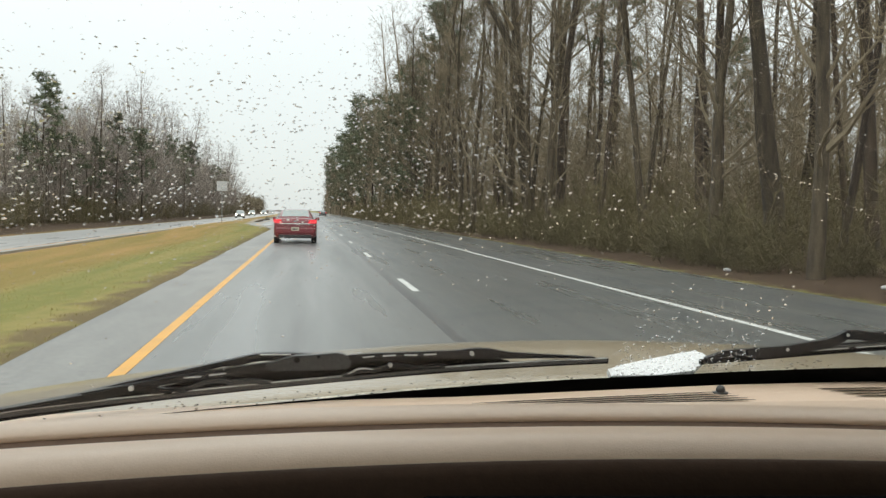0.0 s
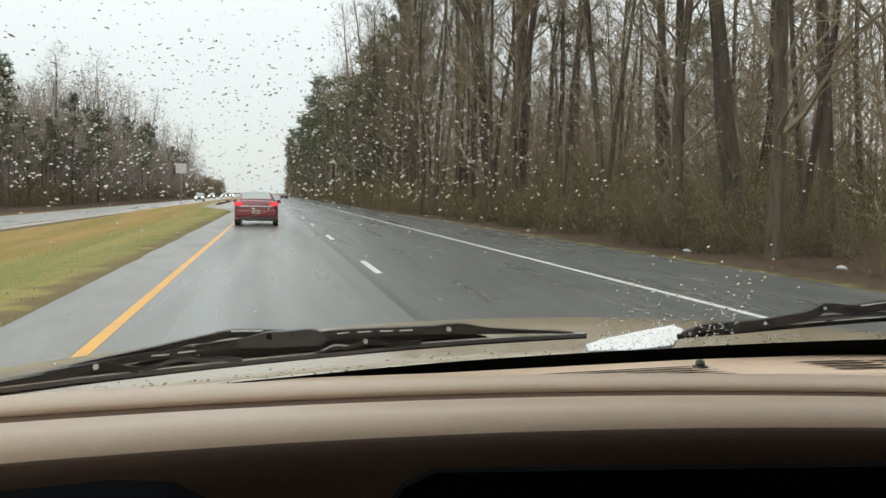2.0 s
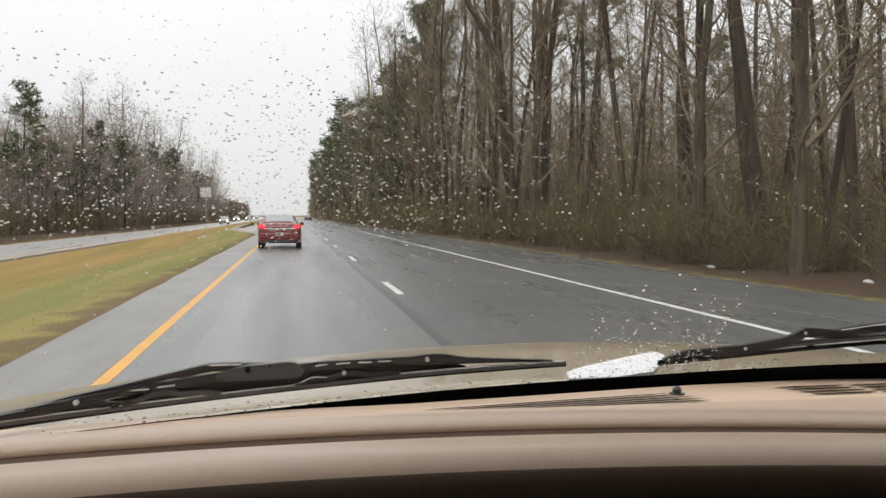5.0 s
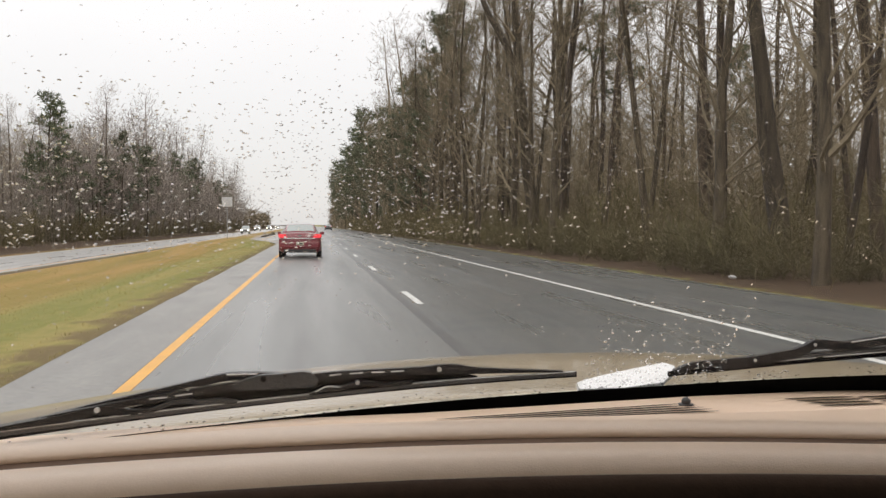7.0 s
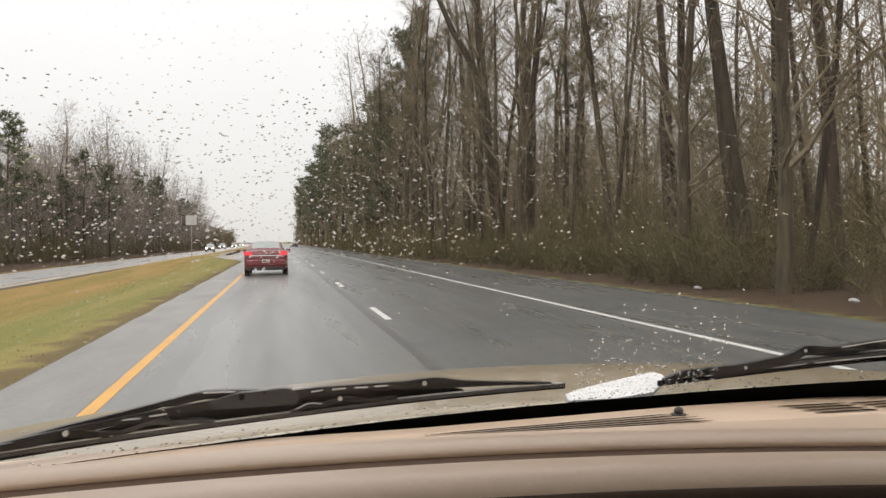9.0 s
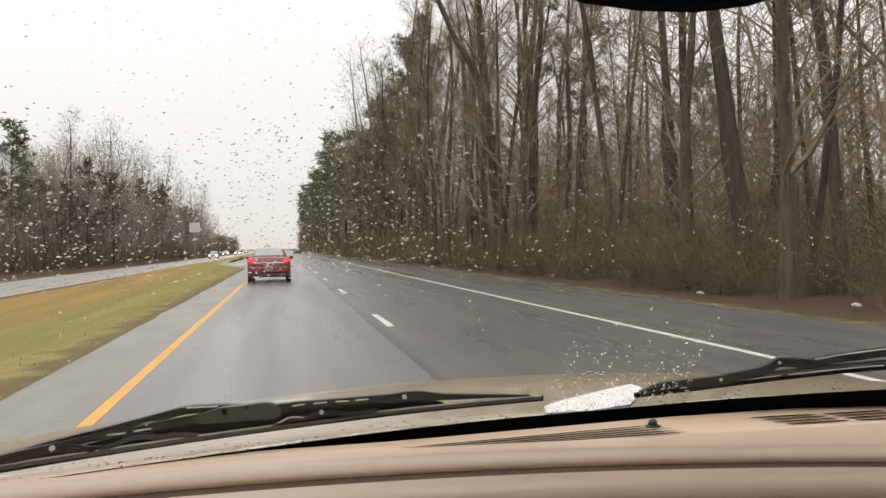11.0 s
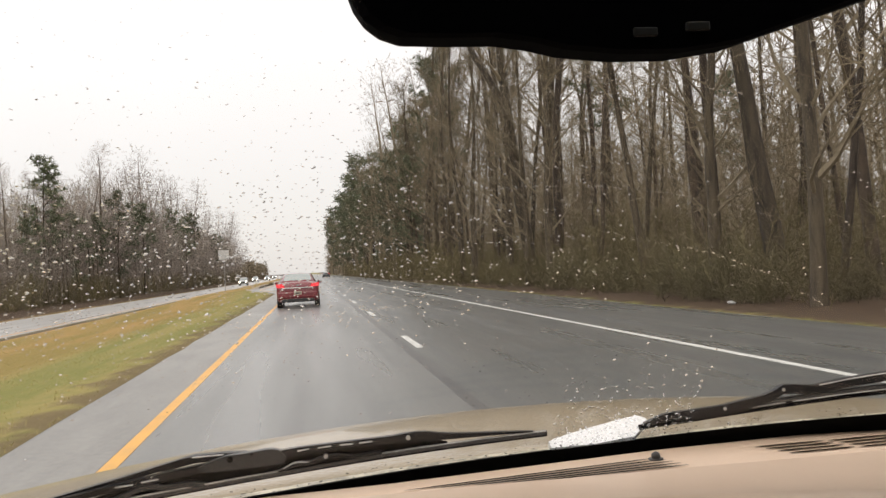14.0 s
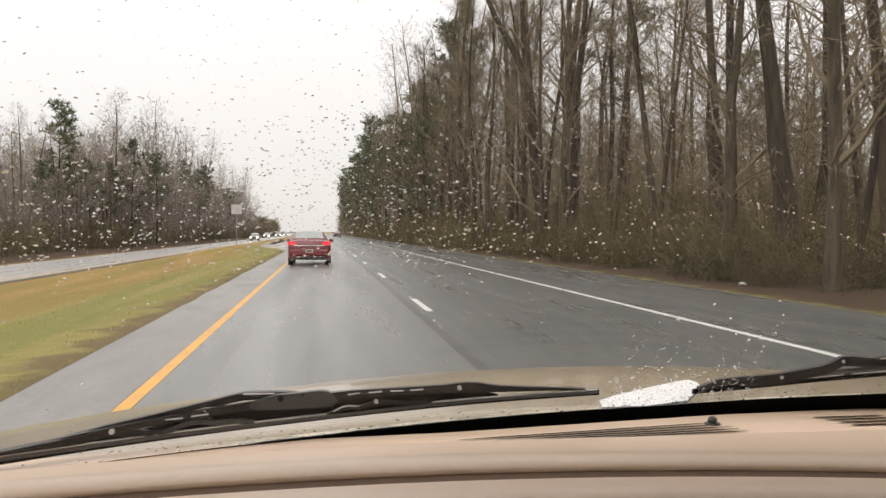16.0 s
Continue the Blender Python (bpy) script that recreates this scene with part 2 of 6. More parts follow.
def tube(V, F, pts, r0, r1, n):
    """A tapered tube along pts, appended to the lists."""
    k = len(pts)
    start = len(V)
    for i, p in enumerate(pts):
        d = (pts[min(i + 1, k - 1)] - pts[max(i - 1, 0)]).normalized()
        a = d.orthogonal().normalized()
        b = d.cross(a)
        r = r0 + (r1 - r0) * i / (k - 1)
        for j in range(n):
            w = 2 * math.pi * j / n
            V.append(p + (a * math.cos(w) + b * math.sin(w)) * r)
    for i in range(k - 1):
        for j in range(n):
            s = start + i * n
            F.append((s + j, s + (j + 1) % n, s + n + (j + 1) % n, s + n + j))


def sliver(V, F, p, d, length, width):
    """A single thin twig or blade, one kinked strip."""
    side = d.cross(Vector((random.uniform(-1, 1), random.uniform(-1, 1), random.uniform(-1, 1))))
    if side.length < 1e-4:
        side = d.orthogonal()
    side = side.normalized() * width
    s = len(V)
    mid = p + d * length * 0.55 + side * random.uniform(-2, 2)
    V.extend((p - side, p + side, mid + side * 0.7, mid - side * 0.7, p + d * length + side * random.uniform(-4, 4)))
    F.append((s, s + 1, s + 2, s + 3))
    F.append((s + 3, s + 2, s + 4))


def strip(name, centre, width, z, mat, parent, thick=0.004, label=""):
    """A painted line or slab along a list of (x, y), with a little thickness."""
    V, F = [], []
    for i, (x, y) in enumerate(centre):
        a, b = centre[max(i - 1, 0)], centre[min(i + 1, len(centre) - 1)]
        d = Vector((b[0] - a[0], b[1] - a[1], 0)).normalized()
        s = Vector((d.y, -d.x, 0)) * width / 2
        zz = z(x, y) if callable(z) else z
        for q in (-1, 1):
            V.append(Vector((x, y, zz + thick)) + s * q)
            V.append(Vector((x, y, zz - 0.02)) + s * q)
    for i in range(len(centre) - 1):
        o = i * 4
        F += [(o, o + 2, o + 6, o + 4), (o + 1, o, o + 4, o + 5), (o + 2, o + 3, o + 7, o + 6)]
    e = (len(centre) - 1) * 4
    F += [(0, 1, 3, 2), (e, e + 2, e + 3, e + 1)]
    return mesh_object(name, V, F, mat, parent, label)


# ---------------------------------------------------------------- ground and roads
ROWS_Y = [-400, -200, -120, -80, -50, -30, -20] + [i * 2.0 for i in range(-8, 100)] + [204 + 8 * i for i in range(40)] + [540, 640, 800, 1000, 1400, 2000, 3000]
PROFILE = [(-3000, 1), (-500, -0.2), (-120, -0.35), (-60, -0.45), (-40, -0.5), (-29, -0.5), (-24, -0.58), (-20.5, -0.66), (-19.0, -0.72), (-16, -0.8), (-13.2, -0.72),
           (-12.2, -0.68), (-11, -0.78), (-9.5, -0.82), (-8, -0.7), (-7.2, -0.57), (-6.5, -0.42), (-5.8, -0.31), (-5, -0.2), (-4, -0.1), (-3.2, -0.05), (-2.6, -0.03), (-2.2, -0.1), (0, -0.15), (5, -0.15),
           (9.2, -0.1), (9.6, -0.03), (10.2, 0.0), (11, -0.03), (12, -0.02), (13, 0.02), (14.5, 0.08), (16, 0.12), (18, 0.15), (21, 0.2), (26, 0.25), (34, 0.3), (45, 0.3),
           (60, 0.3), (120, 0.3), (500, 0.3), (3000, 1)]


def taper(y):
    """The pavement's left edge: it swings out for the turning lane."""
    k = min(1, max(0, (y - 68) / 24))
    return -2.7 - 3.3 * k * k * (3 - 2 * k)


def ground_z(x, y):
    for (x0, z0), (x1, z1) in zip(PROFILE, PROFILE[1:]):
        if x0 <= x <= x1:
            z = z0 + (z1 - z0) * (x - x0) / (x1 - x0)
            break
    else:
        z = 0.0
    if x < -2.7 or x > 9.7:
        z += 0.05 * noise.noise(Vector((x * 0.35, y * 0.25, 0))) * (0.4 if -22 < x < 12 else 2.5)
    # the median levels out towards its noses
    if -13 < x < -2.5 and y > 108:
        k = min(1, (y - 108) / 14)
        z = z * (1 - k) + (0.02 + min(0, x + 5.9) * 0.084) * k
    # the grass meets the kerb of the turning lane
    d = taper(y) - 0.3 - x
    if -13 < x < -2.5 and 66 < y and d > -3.6:
        k = min(1, (y - 66) / 10)
        z = z * (1 - k) + k * (-0.06 if d < 0 else max(z, 0.1 - 0.09 * d))
    # the paved crossing ahead fills the median's hollow
    if -13 < x < -2.5 and 134 < y < 160:
        k = min(1, (y - 134) / 3, (160 - y) / 3)
        z = z * (1 - k) + (-0.10 + min(0, x + 5.9) * 0.084) * k
    return z


V, F = [], []
for y in ROWS_Y:
    for x, _ in PROFILE:
        V.append((x, y, ground_z(x, y)))
nx = len(PROFILE)
for j in range(len(ROWS_Y) - 1):
    for i in range(nx - 1):
        o = j * nx + i
        F.append((o, o + 1, o + nx + 1, o + nx))
ground = tagged(mesh_object("ground", V, F, GROUND, smooth=True), "yellow-green winter grass and brown leaf litter", "ground", kind="structure")


def slab(name, x0, x1, z, y0, y1, mat, label, thick=0.25, left=None):
    ys = [y0] + [y for y in ROWS_Y if y0 < y < y1] + [y1]
    V, F = [], []
    for y in ys:
        l = left(y) if left else x0
        jag = 0.05 * noise.noise(Vector((y * 0.8, x0, 3)))
        for x, zz in ((l + jag, z - thick), (l + jag, z), (l * 0.5 + x1 * 0.5, z + 0.015), (x1 - jag, z), (x1 - jag, z - thick)):
            V.append((x, y, zz))
    for j in range(len(ys) - 1):
        for i in range(4):
            o = j * 5 + i
            F.append((o, o + 1, o + 6, o + 5))
    return tagged(mesh_object(name, V, F, mat, label=label), label, "road", kind="structure")


road = slab("road", -2.7, 9.7, 0.0, -300, 2600, ASPHALT, "wet dark grey asphalt carriageway with lane markings", left=taper)
road_2 = slab("road_2", -19.2, -13.0, -0.6, -300, 2600, OLD_ASPHALT, "wet pale grey opposing carriageway")
V = [(-13.1, 138, -0.597), (-5.9, 138, -0.001), (-5.9, 156, -0.001), (-13.1, 156, -0.597)]
crossing = tagged(mesh_object("road_3", V + [(x, y, z - 0.3) for x, y, z in V], [(0, 1, 2, 3), (0, 4, 5, 1), (2, 6, 7, 3), (1, 5, 6, 2), (3, 7, 4, 0)], OLD_ASPHALT),
                  "wet paved crossing between the carriageways", "road", kind="structure")


def crown(x, y):
    l = taper(y)
    mid, half = (l + 9.7) / 2, (9.7 - l) / 2
    return 0.015 * max(0, 1 - abs(x - mid) / half)


def run(x0, y0, y1, step=6.0):
    k = max(1, int((y1 - y0) / step))
    return [(x0, y0 + (y1 - y0) * i / k) for i in range(k + 1)]


# markings
yellow = [(-1.6, y) for y in range(-60, 70, 5)] + [(taper(y) + 1.0, y) for y in range(70, 136, 3)]
strip("yellow_edge_line", yellow, 0.13, crown, YELLOW_PAINT, road, label="solid yellow edge line")
strip("yellow_edge_line", run(taper(160) + 1.0, 158, 700), 0.13, crown, YELLOW_PAINT, road)
strip("white_edge_line", run(5.95, -60, 900), 0.13, crown, WHITE_PAINT, road, label="solid white edge line")
strip("white_edge_line", run(-1.6, 106, 134, 4), 0.14, crown, WHITE_PAINT, road)
y = 4.2 - 12.2 * 3
while y < 420:
    strip("lane_dash", run(1.95, y, y + 3.05, 3), 0.13, crown, WHITE_PAINT, road)
    y += 12.2
y = 72.0
while y < 104:
    strip("lane_dash", run(-1.6, y, y + 0.7, 1), 0.14, crown, WHITE_PAINT, road)
    y += 2.2
strip("white_edge_line", run(-18.7, -60, 500), 0.12, -0.598, WHITE_PAINT, road_2)
strip("yellow_edge_line", run(-13.5, -60, 500), 0.12, -0.598, YELLOW_PAINT, road_2)


def arrow(x, y):
    V = [Vector(p) for p in ((0.9, -0.9, 0), (1.12, -0.9, 0), (1.1, 0.1, 0), (0.85, 0.6, 0), (0.4, 0.75, 0), (-0.3, 0.75, 0), (-0.3, 1.2, 0), (-1.2, 0.55, 0),
                             (-0.3, -0.15, 0), (-0.3, 0.35, 0), (0.35, 0.35, 0), (0.75, 0.2, 0), (0.88, -0.1, 0))]
    n = len(V)
    top = [Vector((x + p.x, y + p.y * 2.2, crown(x, y) + 0.006)) for p in V]
    low = [p - Vector((0, 0, 0.02)) for p in top]
    F = [tuple(range(n))] + [(i, i + n, (i + 1) % n + n, (i + 1) % n) for i in range(n)]
    mesh_object("turn_arrow", top + low, F, WHITE_PAINT, road, "white left turn arrow")


arrow(-3.3, 88)
arrow(-3.3, 128)
# a worn pavement stamp and a dark seam beside the lane line
strip("pavement_patch", run(1.70, -20, 300), 0.15, lambda x, y: crown(x, y) - 0.003, material("tar_seam", (0.055, 0.056, 0.056), 0.34, (0.085, 0.086, 0.085), 2, 30), road, label="dark tar seam")

shoulder_line = [(taper(y) + 0.53, y) for y in range(-60, 136, 3)]
strip("shoulder", shoulder_line, 0.99, lambda x, y: crown(x, y) - 0.001, material("worn_pale_asphalt", (0.150, 0.149, 0.139), 0.46, (0.29, 0.282, 0.262), 1.3, 14, 0.5, 60, spec=0.6, stretch=(1.0, 0.25, 1)), road, label="paler worn asphalt shoulder")

# kerbs of the turning lane and of the median noses
def kerb(points, name="kerb"):
    V, F = [], []
    for i, (x, y) in enumerate(points):
        a, b = points[max(i - 1, 0)], points[min(i + 1, len(points) - 1)]
        d = Vector((b[0] - a[0], b[1] - a[1], 0)).normalized()
        s = Vector((d.y, -d.x, 0))
        rise = min(1, max(0.05, (y - 84) / 40))
        for off, zz in ((0.28, 0.004), (0.24, 0.11 * rise), (0.17, 0.15 * rise), (-0.45, 0.15 * rise), (-0.5, -0.3)):
            V.append(Vector((x, y, zz + min(0, x + 6.6) * 0.084)) + s * off)
    for i in range(len(points) - 1):
        for j in range(4):
            o = i * 5 + j
            F.append((o, o + 1, o + 6, o + 5))
    return tagged(mesh_object(name, V, F, CONCRETE), "weathered tan concrete kerb along the grass median", "kerb", kind="structure")


kerb([(taper(y) - 0.15, y) for y in range(84, 132, 4)] + [(-6.3, 134), (-6.8, 135.6)])
kerb([(-6.8, 158.4), (-6.3, 160)] + [(taper(y) - 0.15, y) for y in range(164, 300, 8)])
random.seed(5)
V, F = [], []
for i in range(120):
    y = random.uniform(104, 135)
    p = Vector((taper(y) + 0.2 + random.uniform(-0.1, 0.25), y, 0.02))
    for _ in range(4):
        sliver(V, F, p, Vector((random.uniform(-1, 1), random.uniform(-1, 1), random.uniform(0, 0.4))).normalized(), 0.25, 0.05)
tagged(mesh_object("leaf_debris", V, F, DEBRIS), "dark wet leaf debris in the gutter", "debris", kind="stuff")

# grass blades on the median and the right verge
random.seed(11)
V, F = [], []
for i in range(8000):
    y = 7 + 75 * random.random() ** 1.6
    x = random.uniform(-12.5, -2.75) if random.random() < 0.98 else random.uniform(9.75, 10.1)
    if x > 0 and noise.noise(Vector((x, y * 0.4, 5))) < -0.1:
        continue
    p = Vector((x, y, ground_z(x, y) - 0.01))
    for _ in range(3):
        d = Vector((random.gauss(0, 0.5), random.gauss(0, 0.5), 1)).normalized()
        sliver(V, F, p + Vector((random.gauss(0, 0.05), random.gauss(0, 0.05), 0)), d, random.uniform(0.03, 0.07), 0.003 + y * 0.00009)
tagged(mesh_object("grass", V, F, GRASS), "short yellow-green winter grass blades", "grass", kind="stuff")


# ---------------------------------------------------------------- woods
def stem(p, d, length, r, segs, wander, lift):
    pts = [p.copy()]
    q, e = p.copy(), d.normalized()
    for i in range(segs):
        e = (e + Vector((random.gauss(0, wander), random.gauss(0, wander), random.gauss(0, wander) + lift))).normalized()
        q = q + e * (length / segs)
        pts.append(q.copy())
    return pts


def at(pts, f):
    k = f * (len(pts) - 1)
    i = min(int(k), len(pts) - 2)
    return pts[i].lerp(pts[i + 1], k - i), (pts[i + 1] - pts[i]).normalized()


def bare_tree(seed, height, radius, first, limbs, reach, detail=2, fork=False):
    """Trunk and crown lists of a leafless broadleaf tree at the origin."""
    random.seed(seed)
    TV, TF, CV, CF = [], [], [], []
    lean = Vector((random.gauss(0, 0.05), random.gauss(0, 0.05), 1))
    trunk = stem(Vector((0, 0, -0.3)), lean, height * 0.93, radius, 11, 0.036, 0.05)
    leaders = [(trunk, radius, 0.0)]
    tube(TV, TF, [trunk[0], trunk[0].lerp(trunk[1], 0.25)] + trunk[1:], radius * 1.2, 0.03, 8)
    for v in TV:
        v += Vector((v.x - lean.x * v.z, v.y - lean.y * v.z, 0)).normalized() * radius * 0.22 * noise.noise(Vector((v.x * 3, v.y * 3, v.z * 0.35)))
    if fork:
        p, d = at(trunk, 0.38)
        side = Vector((random.gauss(0, 1), random.gauss(0, 1), 0)).normalized()
        second = stem(p, d + side * 0.35, height * 0.55, radius * 0.6, 8, 0.06, 0.06)
        tube(TV, TF, second, radius * 0.6, 0.025, 6)
        leaders.append((second, radius * 0.6, 0.1))
    for pts, r, _ in leaders:
        for i in range(limbs if pts is trunk else limbs // 2):
            f = first + (0.985 - first) * ((i + random.random()) / limbs) ** 0.85
            p, d = at(pts, f)
            a = random.uniform(0, 2 * math.pi)
            out = Vector((math.cos(a), math.sin(a), 0))
            rise = 0.35 + 1.0 * f + random.gauss(0, 0.2)
            length = reach * (1.15 - 0.9 * f) * random.uniform(0.6, 1.25)
            lr = max(0.018, r * (1 - f) * random.uniform(0.3, 0.55) + 0.012)
            limb = stem(p, out + Vector((0, 0, rise)), length, lr, 5, 0.12, 0.07)
            tube(CV, CF, limb, lr, 0.008, 4 if detail > 1 else 3)
            if detail == 0:
                for t in range(25):
                    p3, d3 = at(limb, random.uniform(0.15, 1.0))
                    p3 = p3 + Vector((random.gauss(0, 0.7), random.gauss(0, 0.7), random.gauss(0, 0.6)))
                    e3 = (d3 * 0.5 + Vector((random.gauss(0, 0.6), random.gauss(0, 0.6), random.gauss(0.1, 0.7)))).normalized()
                    sliver(CV, CF, p3, e3, random.uniform(0.4, 1.1), 0.021)
                continue
            for k in range(6 if detail > 1 else 4):
                g = random.uniform(0.25, 1.0)
                p2, d2 = at(limb, g)
                e = (d2 + Vector((random.gauss(0, 0.55), random.gauss(0, 0.55), random.gauss(0.15, 0.4)))).normalized()
                sub = stem(p2, e, length * random.uniform(0.25, 0.5), 0.01, 3, 0.16, 0.06)
                if detail > 1:
                    tube(CV, CF, sub, max(0.008, lr * 0.35), 0.005, 3)
                else:
                    sliver(CV, CF, sub[0], (sub[-1] - sub[0]).normalized(), (sub[-1] - sub[0]).length, 0.016)
                for t in range(13 if detail > 1 else 12):
                    p3, d3 = at(sub, random.uniform(0.1, 1.0))
                    e3 = (d3 + Vector((random.gauss(0, 0.6), random.gauss(0, 0.6), random.gauss(0.15, 0.5)))).normalized()
                    if detail > 1:
                        sliver(CV, CF, p3, e3, random.uniform(0.5, 1.5), 0.007)
                    else:
                        p3 = p3 + Vector((random.gauss(0, 0.3), random.gauss(0, 0.3), random.gauss(0, 0.3)))
                        sliver(CV, CF, p3, e3, random.uniform(0.35, 1.0), 0.012)
    return (TV, TF), (CV, CF)


def pine_tree(seed, height, radius, first, spread, n=40, clumps=9, tufts=15, width=0.032):
    random.seed(seed)
    TV, TF, CV, CF = [], [], [], []
    trunk = stem(Vector((0, 0, -0.3)), Vector((random.gauss(0, 0.03), random.gauss(0, 0.03), 1)), height * 0.95, radius, 9, 0.02, 0.05)
    tube(TV, TF, trunk, radius, 0.03, 7)
    for i in range(n):
        f = first + (1 - first) * (i + random.random()) / n
        p, d = at(trunk, min(f, 0.99))
        a = random.uniform(0, 2 * math.pi)
        g = (f - first) / (1 - first)
        length = spread * math.sqrt(max(0.05, 1.0 - g * g)) * random.uniform(0.45, 1.15) * (0.55 + 0.45 * min(1, g * 3))
        limb = stem(p, Vector((math.cos(a), math.sin(a), 0.3 + 0.5 * g)), length, 0.03, 4, 0.12, 0.08)
        tube(TV, TF, limb, 0.045, 0.012, 3)
        for k in range(clumps):
            c, d2 = at(limb, random.uniform(0.35, 1.0))
            c = c + Vector((random.gauss(0, 0.28), random.gauss(0, 0.28), random.gauss(0.12, 0.2)))
            for q in range(tufts):
                e = Vector((random.gauss(0, 1), random.gauss(0, 1), random.gauss(0.4, 0.7))).normalized()
                sliver(CV, CF, c + e * 0.06, e, random.uniform(0.25, 0.6) * (0.032 + width) / 0.064, width)
    return (TV, TF), (CV, CF)


def tree(name, lists, bark, leaf, label, group):
    e = thing(name, 0, 0, 0, label, "tree", group)
    mesh_object("trunk", *lists[0], bark, e, smooth=True)
    mesh_object("crown", *lists[1], leaf, e)
    return e


def thicket(seed, height, width, stems, twigs, w=0.007):
    random.seed(seed)
    V, F = [], []
    for i in range(stems):
        p = Vector((random.gauss(0, width * 0.35), random.gauss(0, width * 0.35), -0.1))
        s = stem(p, Vector((random.gauss(0, 0.35), random.gauss(0, 0.35), 1)), height * random.uniform(0.5, 1.05), 0.015, 4, 0.12, 0.03)
        tube(V, F, s, 0.014, 0.004, 3)
        for k in range(twigs):
            q, d = at(s, random.uniform(0.08, 1.0))
            e = (d + Vector((random.gauss(0, 0.8), random.gauss(0, 0.8), random.gauss(0, 0.6)))).normalized()
            sliver(V, F, q, e, random.uniform(0.3, 0.95), w)
    return V, F


RIGHT = "bare trees of the roadside woods"
LEFT = "trees beyond the far carriageway"
kinds = []
for i, (h, r, first, limbs, reach, fork) in enumerate(((27, 0.23, 0.36, 22, 5.8, False), (29, 0.33, 0.32, 22, 6.6, True), (25, 0.17, 0.38, 20, 4.8, False), (28, 0.26, 0.26, 24, 6.0, False),
                                                       (23, 0.13, 0.36, 18, 4.2, False), (30, 0.38, 0.36, 22, 6.6, True), (26, 0.2, 0.22, 24, 5.2, False), (24, 0.16, 0.28, 20, 4.8, True))):
    bark = BARK if i % 2 else BARK_DARK
    kinds.append(tree("bare_tree", bare_tree(100 + i, h, r, first, limbs, reach, 2, fork), bark, TWIG, "tall leafless grey-brown broadleaf tree at the woods' edge", RIGHT))
edge_kinds = [tree("bare_tree", bare_tree(140 + i, h, r, 0.14, 30, 4.6, 2, i == 1), BARK, TWIG, "leafless tree with branches down to the roadside", RIGHT)
              for i, (h, r) in enumerate(((24, 0.26), (27, 0.32), (21, 0.2)))]
slim_kinds = [tree("bare_tree", bare_tree(160 + i, h, r, 0.25, 17, 4.0, 1), BARK_DARK, TWIG, "slender leafless tree deeper in the woods", RIGHT)
              for i, (h, r) in enumerate(((22, 0.14), (25, 0.18), (19, 0.11), (24, 0.22)))]
left_kinds = [tree("bare_tree", bare_tree(180 + i, h, r, 0.15, 26, 4.8, 1, i == 2), BARK, TWIG_HAZE, "leafless grey-brown tree beside the far carriageway", LEFT)
              for i, (h, r) in enumerate(((17, 0.16), (19, 0.2), (16, 0.17), (18, 0.14)))]
pines = [tree("pine_tree", pine_tree(200 + i, h, r, first, s), BARK_DARK, NEEDLE, "dark green pine with an open crown", "pines by the road")
         for i, (h, r, first, s) in enumerate(((18, 0.22, 0.5, 3.6), (24, 0.28, 0.42, 4.6), (17, 0.2, 0.18, 4.2)))]
far_pines = [tree("pine_tree", pine_tree(210 + i, h, r, first, sp, 30, 6, 9, 0.07), BARK_DARK, NEEDLE, "dark green pine farther along the road", "pines by the road")
             for i, (h, r, first, sp) in enumerate(((18, 0.22, 0.4, 3.8), (24, 0.28, 0.35, 4.8), (17, 0.2, 0.15, 4.4)))]
far_lists = [bare_tree(220 + i, h, r, 0.12, 28, 5.6, 0) for i, (h, r) in enumerate(((27, 0.25), (25, 0.2), (28, 0.3)))]
far_left_lists = [bare_tree(230 + i, h, r, 0.12, 26, 4.8, 0) for i, (h, r) in enumerate(((17, 0.2), (19, 0.22)))]
FV, FF = [], []
LV, LF = [], []


def plant_far(lists, x, y, turn, scale):
    """Adds a tree to the joined mass of far trees."""
    m = pose(x, y, ground_z(x, y), 0, 0, turn) @ Matrix.Scale(scale, 4)
    tv, tf = (FV, FF) if x > 0 else (LV, LF)
    for V, F in lists:
        o = len(tv)
        tv.extend(m @ v for v in V)
        tf.extend(tuple(i + o for i in f) for f in F)


used = set()


def plant(ob, x, y, turn, scale=1.0, sink=0.0):
    m = pose(x, y, ground_z(x, y) - sink, 0, 0, turn)
    if ob.name not in used:
        used.add(ob.name)
        ob.matrix_basis = m
        ob.scale = (scale,) * 3
        return ob
    made = copy_thing(ob, m)
    made.scale = (scale,) * 3
    return made


random.seed(21)
# front rows of the right woods
y = 13.0
while y < 440:
    far = y > 105
    where = (random.uniform(13.6, 17.0), y, random.uniform(0, 360), random.uniform(0.84, 1.03) * (1.10 if 55 < y < 125 else 1.0))
    if far:
        plant_far(random.choice(far_lists), *where)
    else:
        plant(random.choice(kinds + [kinds[2], kinds[4], kinds[7], kinds[6]]), *where)
    if random.random() < (0.9 if far else 0.6 if y > 45 else 0.3):
        where = (random.uniform(12.0, 13.4) - (1.5 if y > 95 else 0.5 if y > 60 else 0), y + random.uniform(1, 3), random.uniform(0, 360), random.uniform(0.74, 1.0) * (1.16 if 55 < y < 125 else 1.0))
        if far:
            plant_far(random.choice(far_lists), *where)
        else:
            plant(random.choice(edge_kinds), *where)
    y += random.uniform(2.6, 4.8) * (1.9 if far else 1.15)
y = 12.0
while y < 130:
    plant(random.choice(slim_kinds), random.uniform(14.0, 20), y, random.uniform(0, 360), random.uniform(0.75, 1.1))
    if random.random() < 0.75:
        plant(random.choice(slim_kinds), random.uniform(19, 30), y * 1.05 + random.uniform(0, 3), random.uniform(0, 360), random.uniform(0.8, 1.15))
    y += random.uniform(2.8, 5.4)
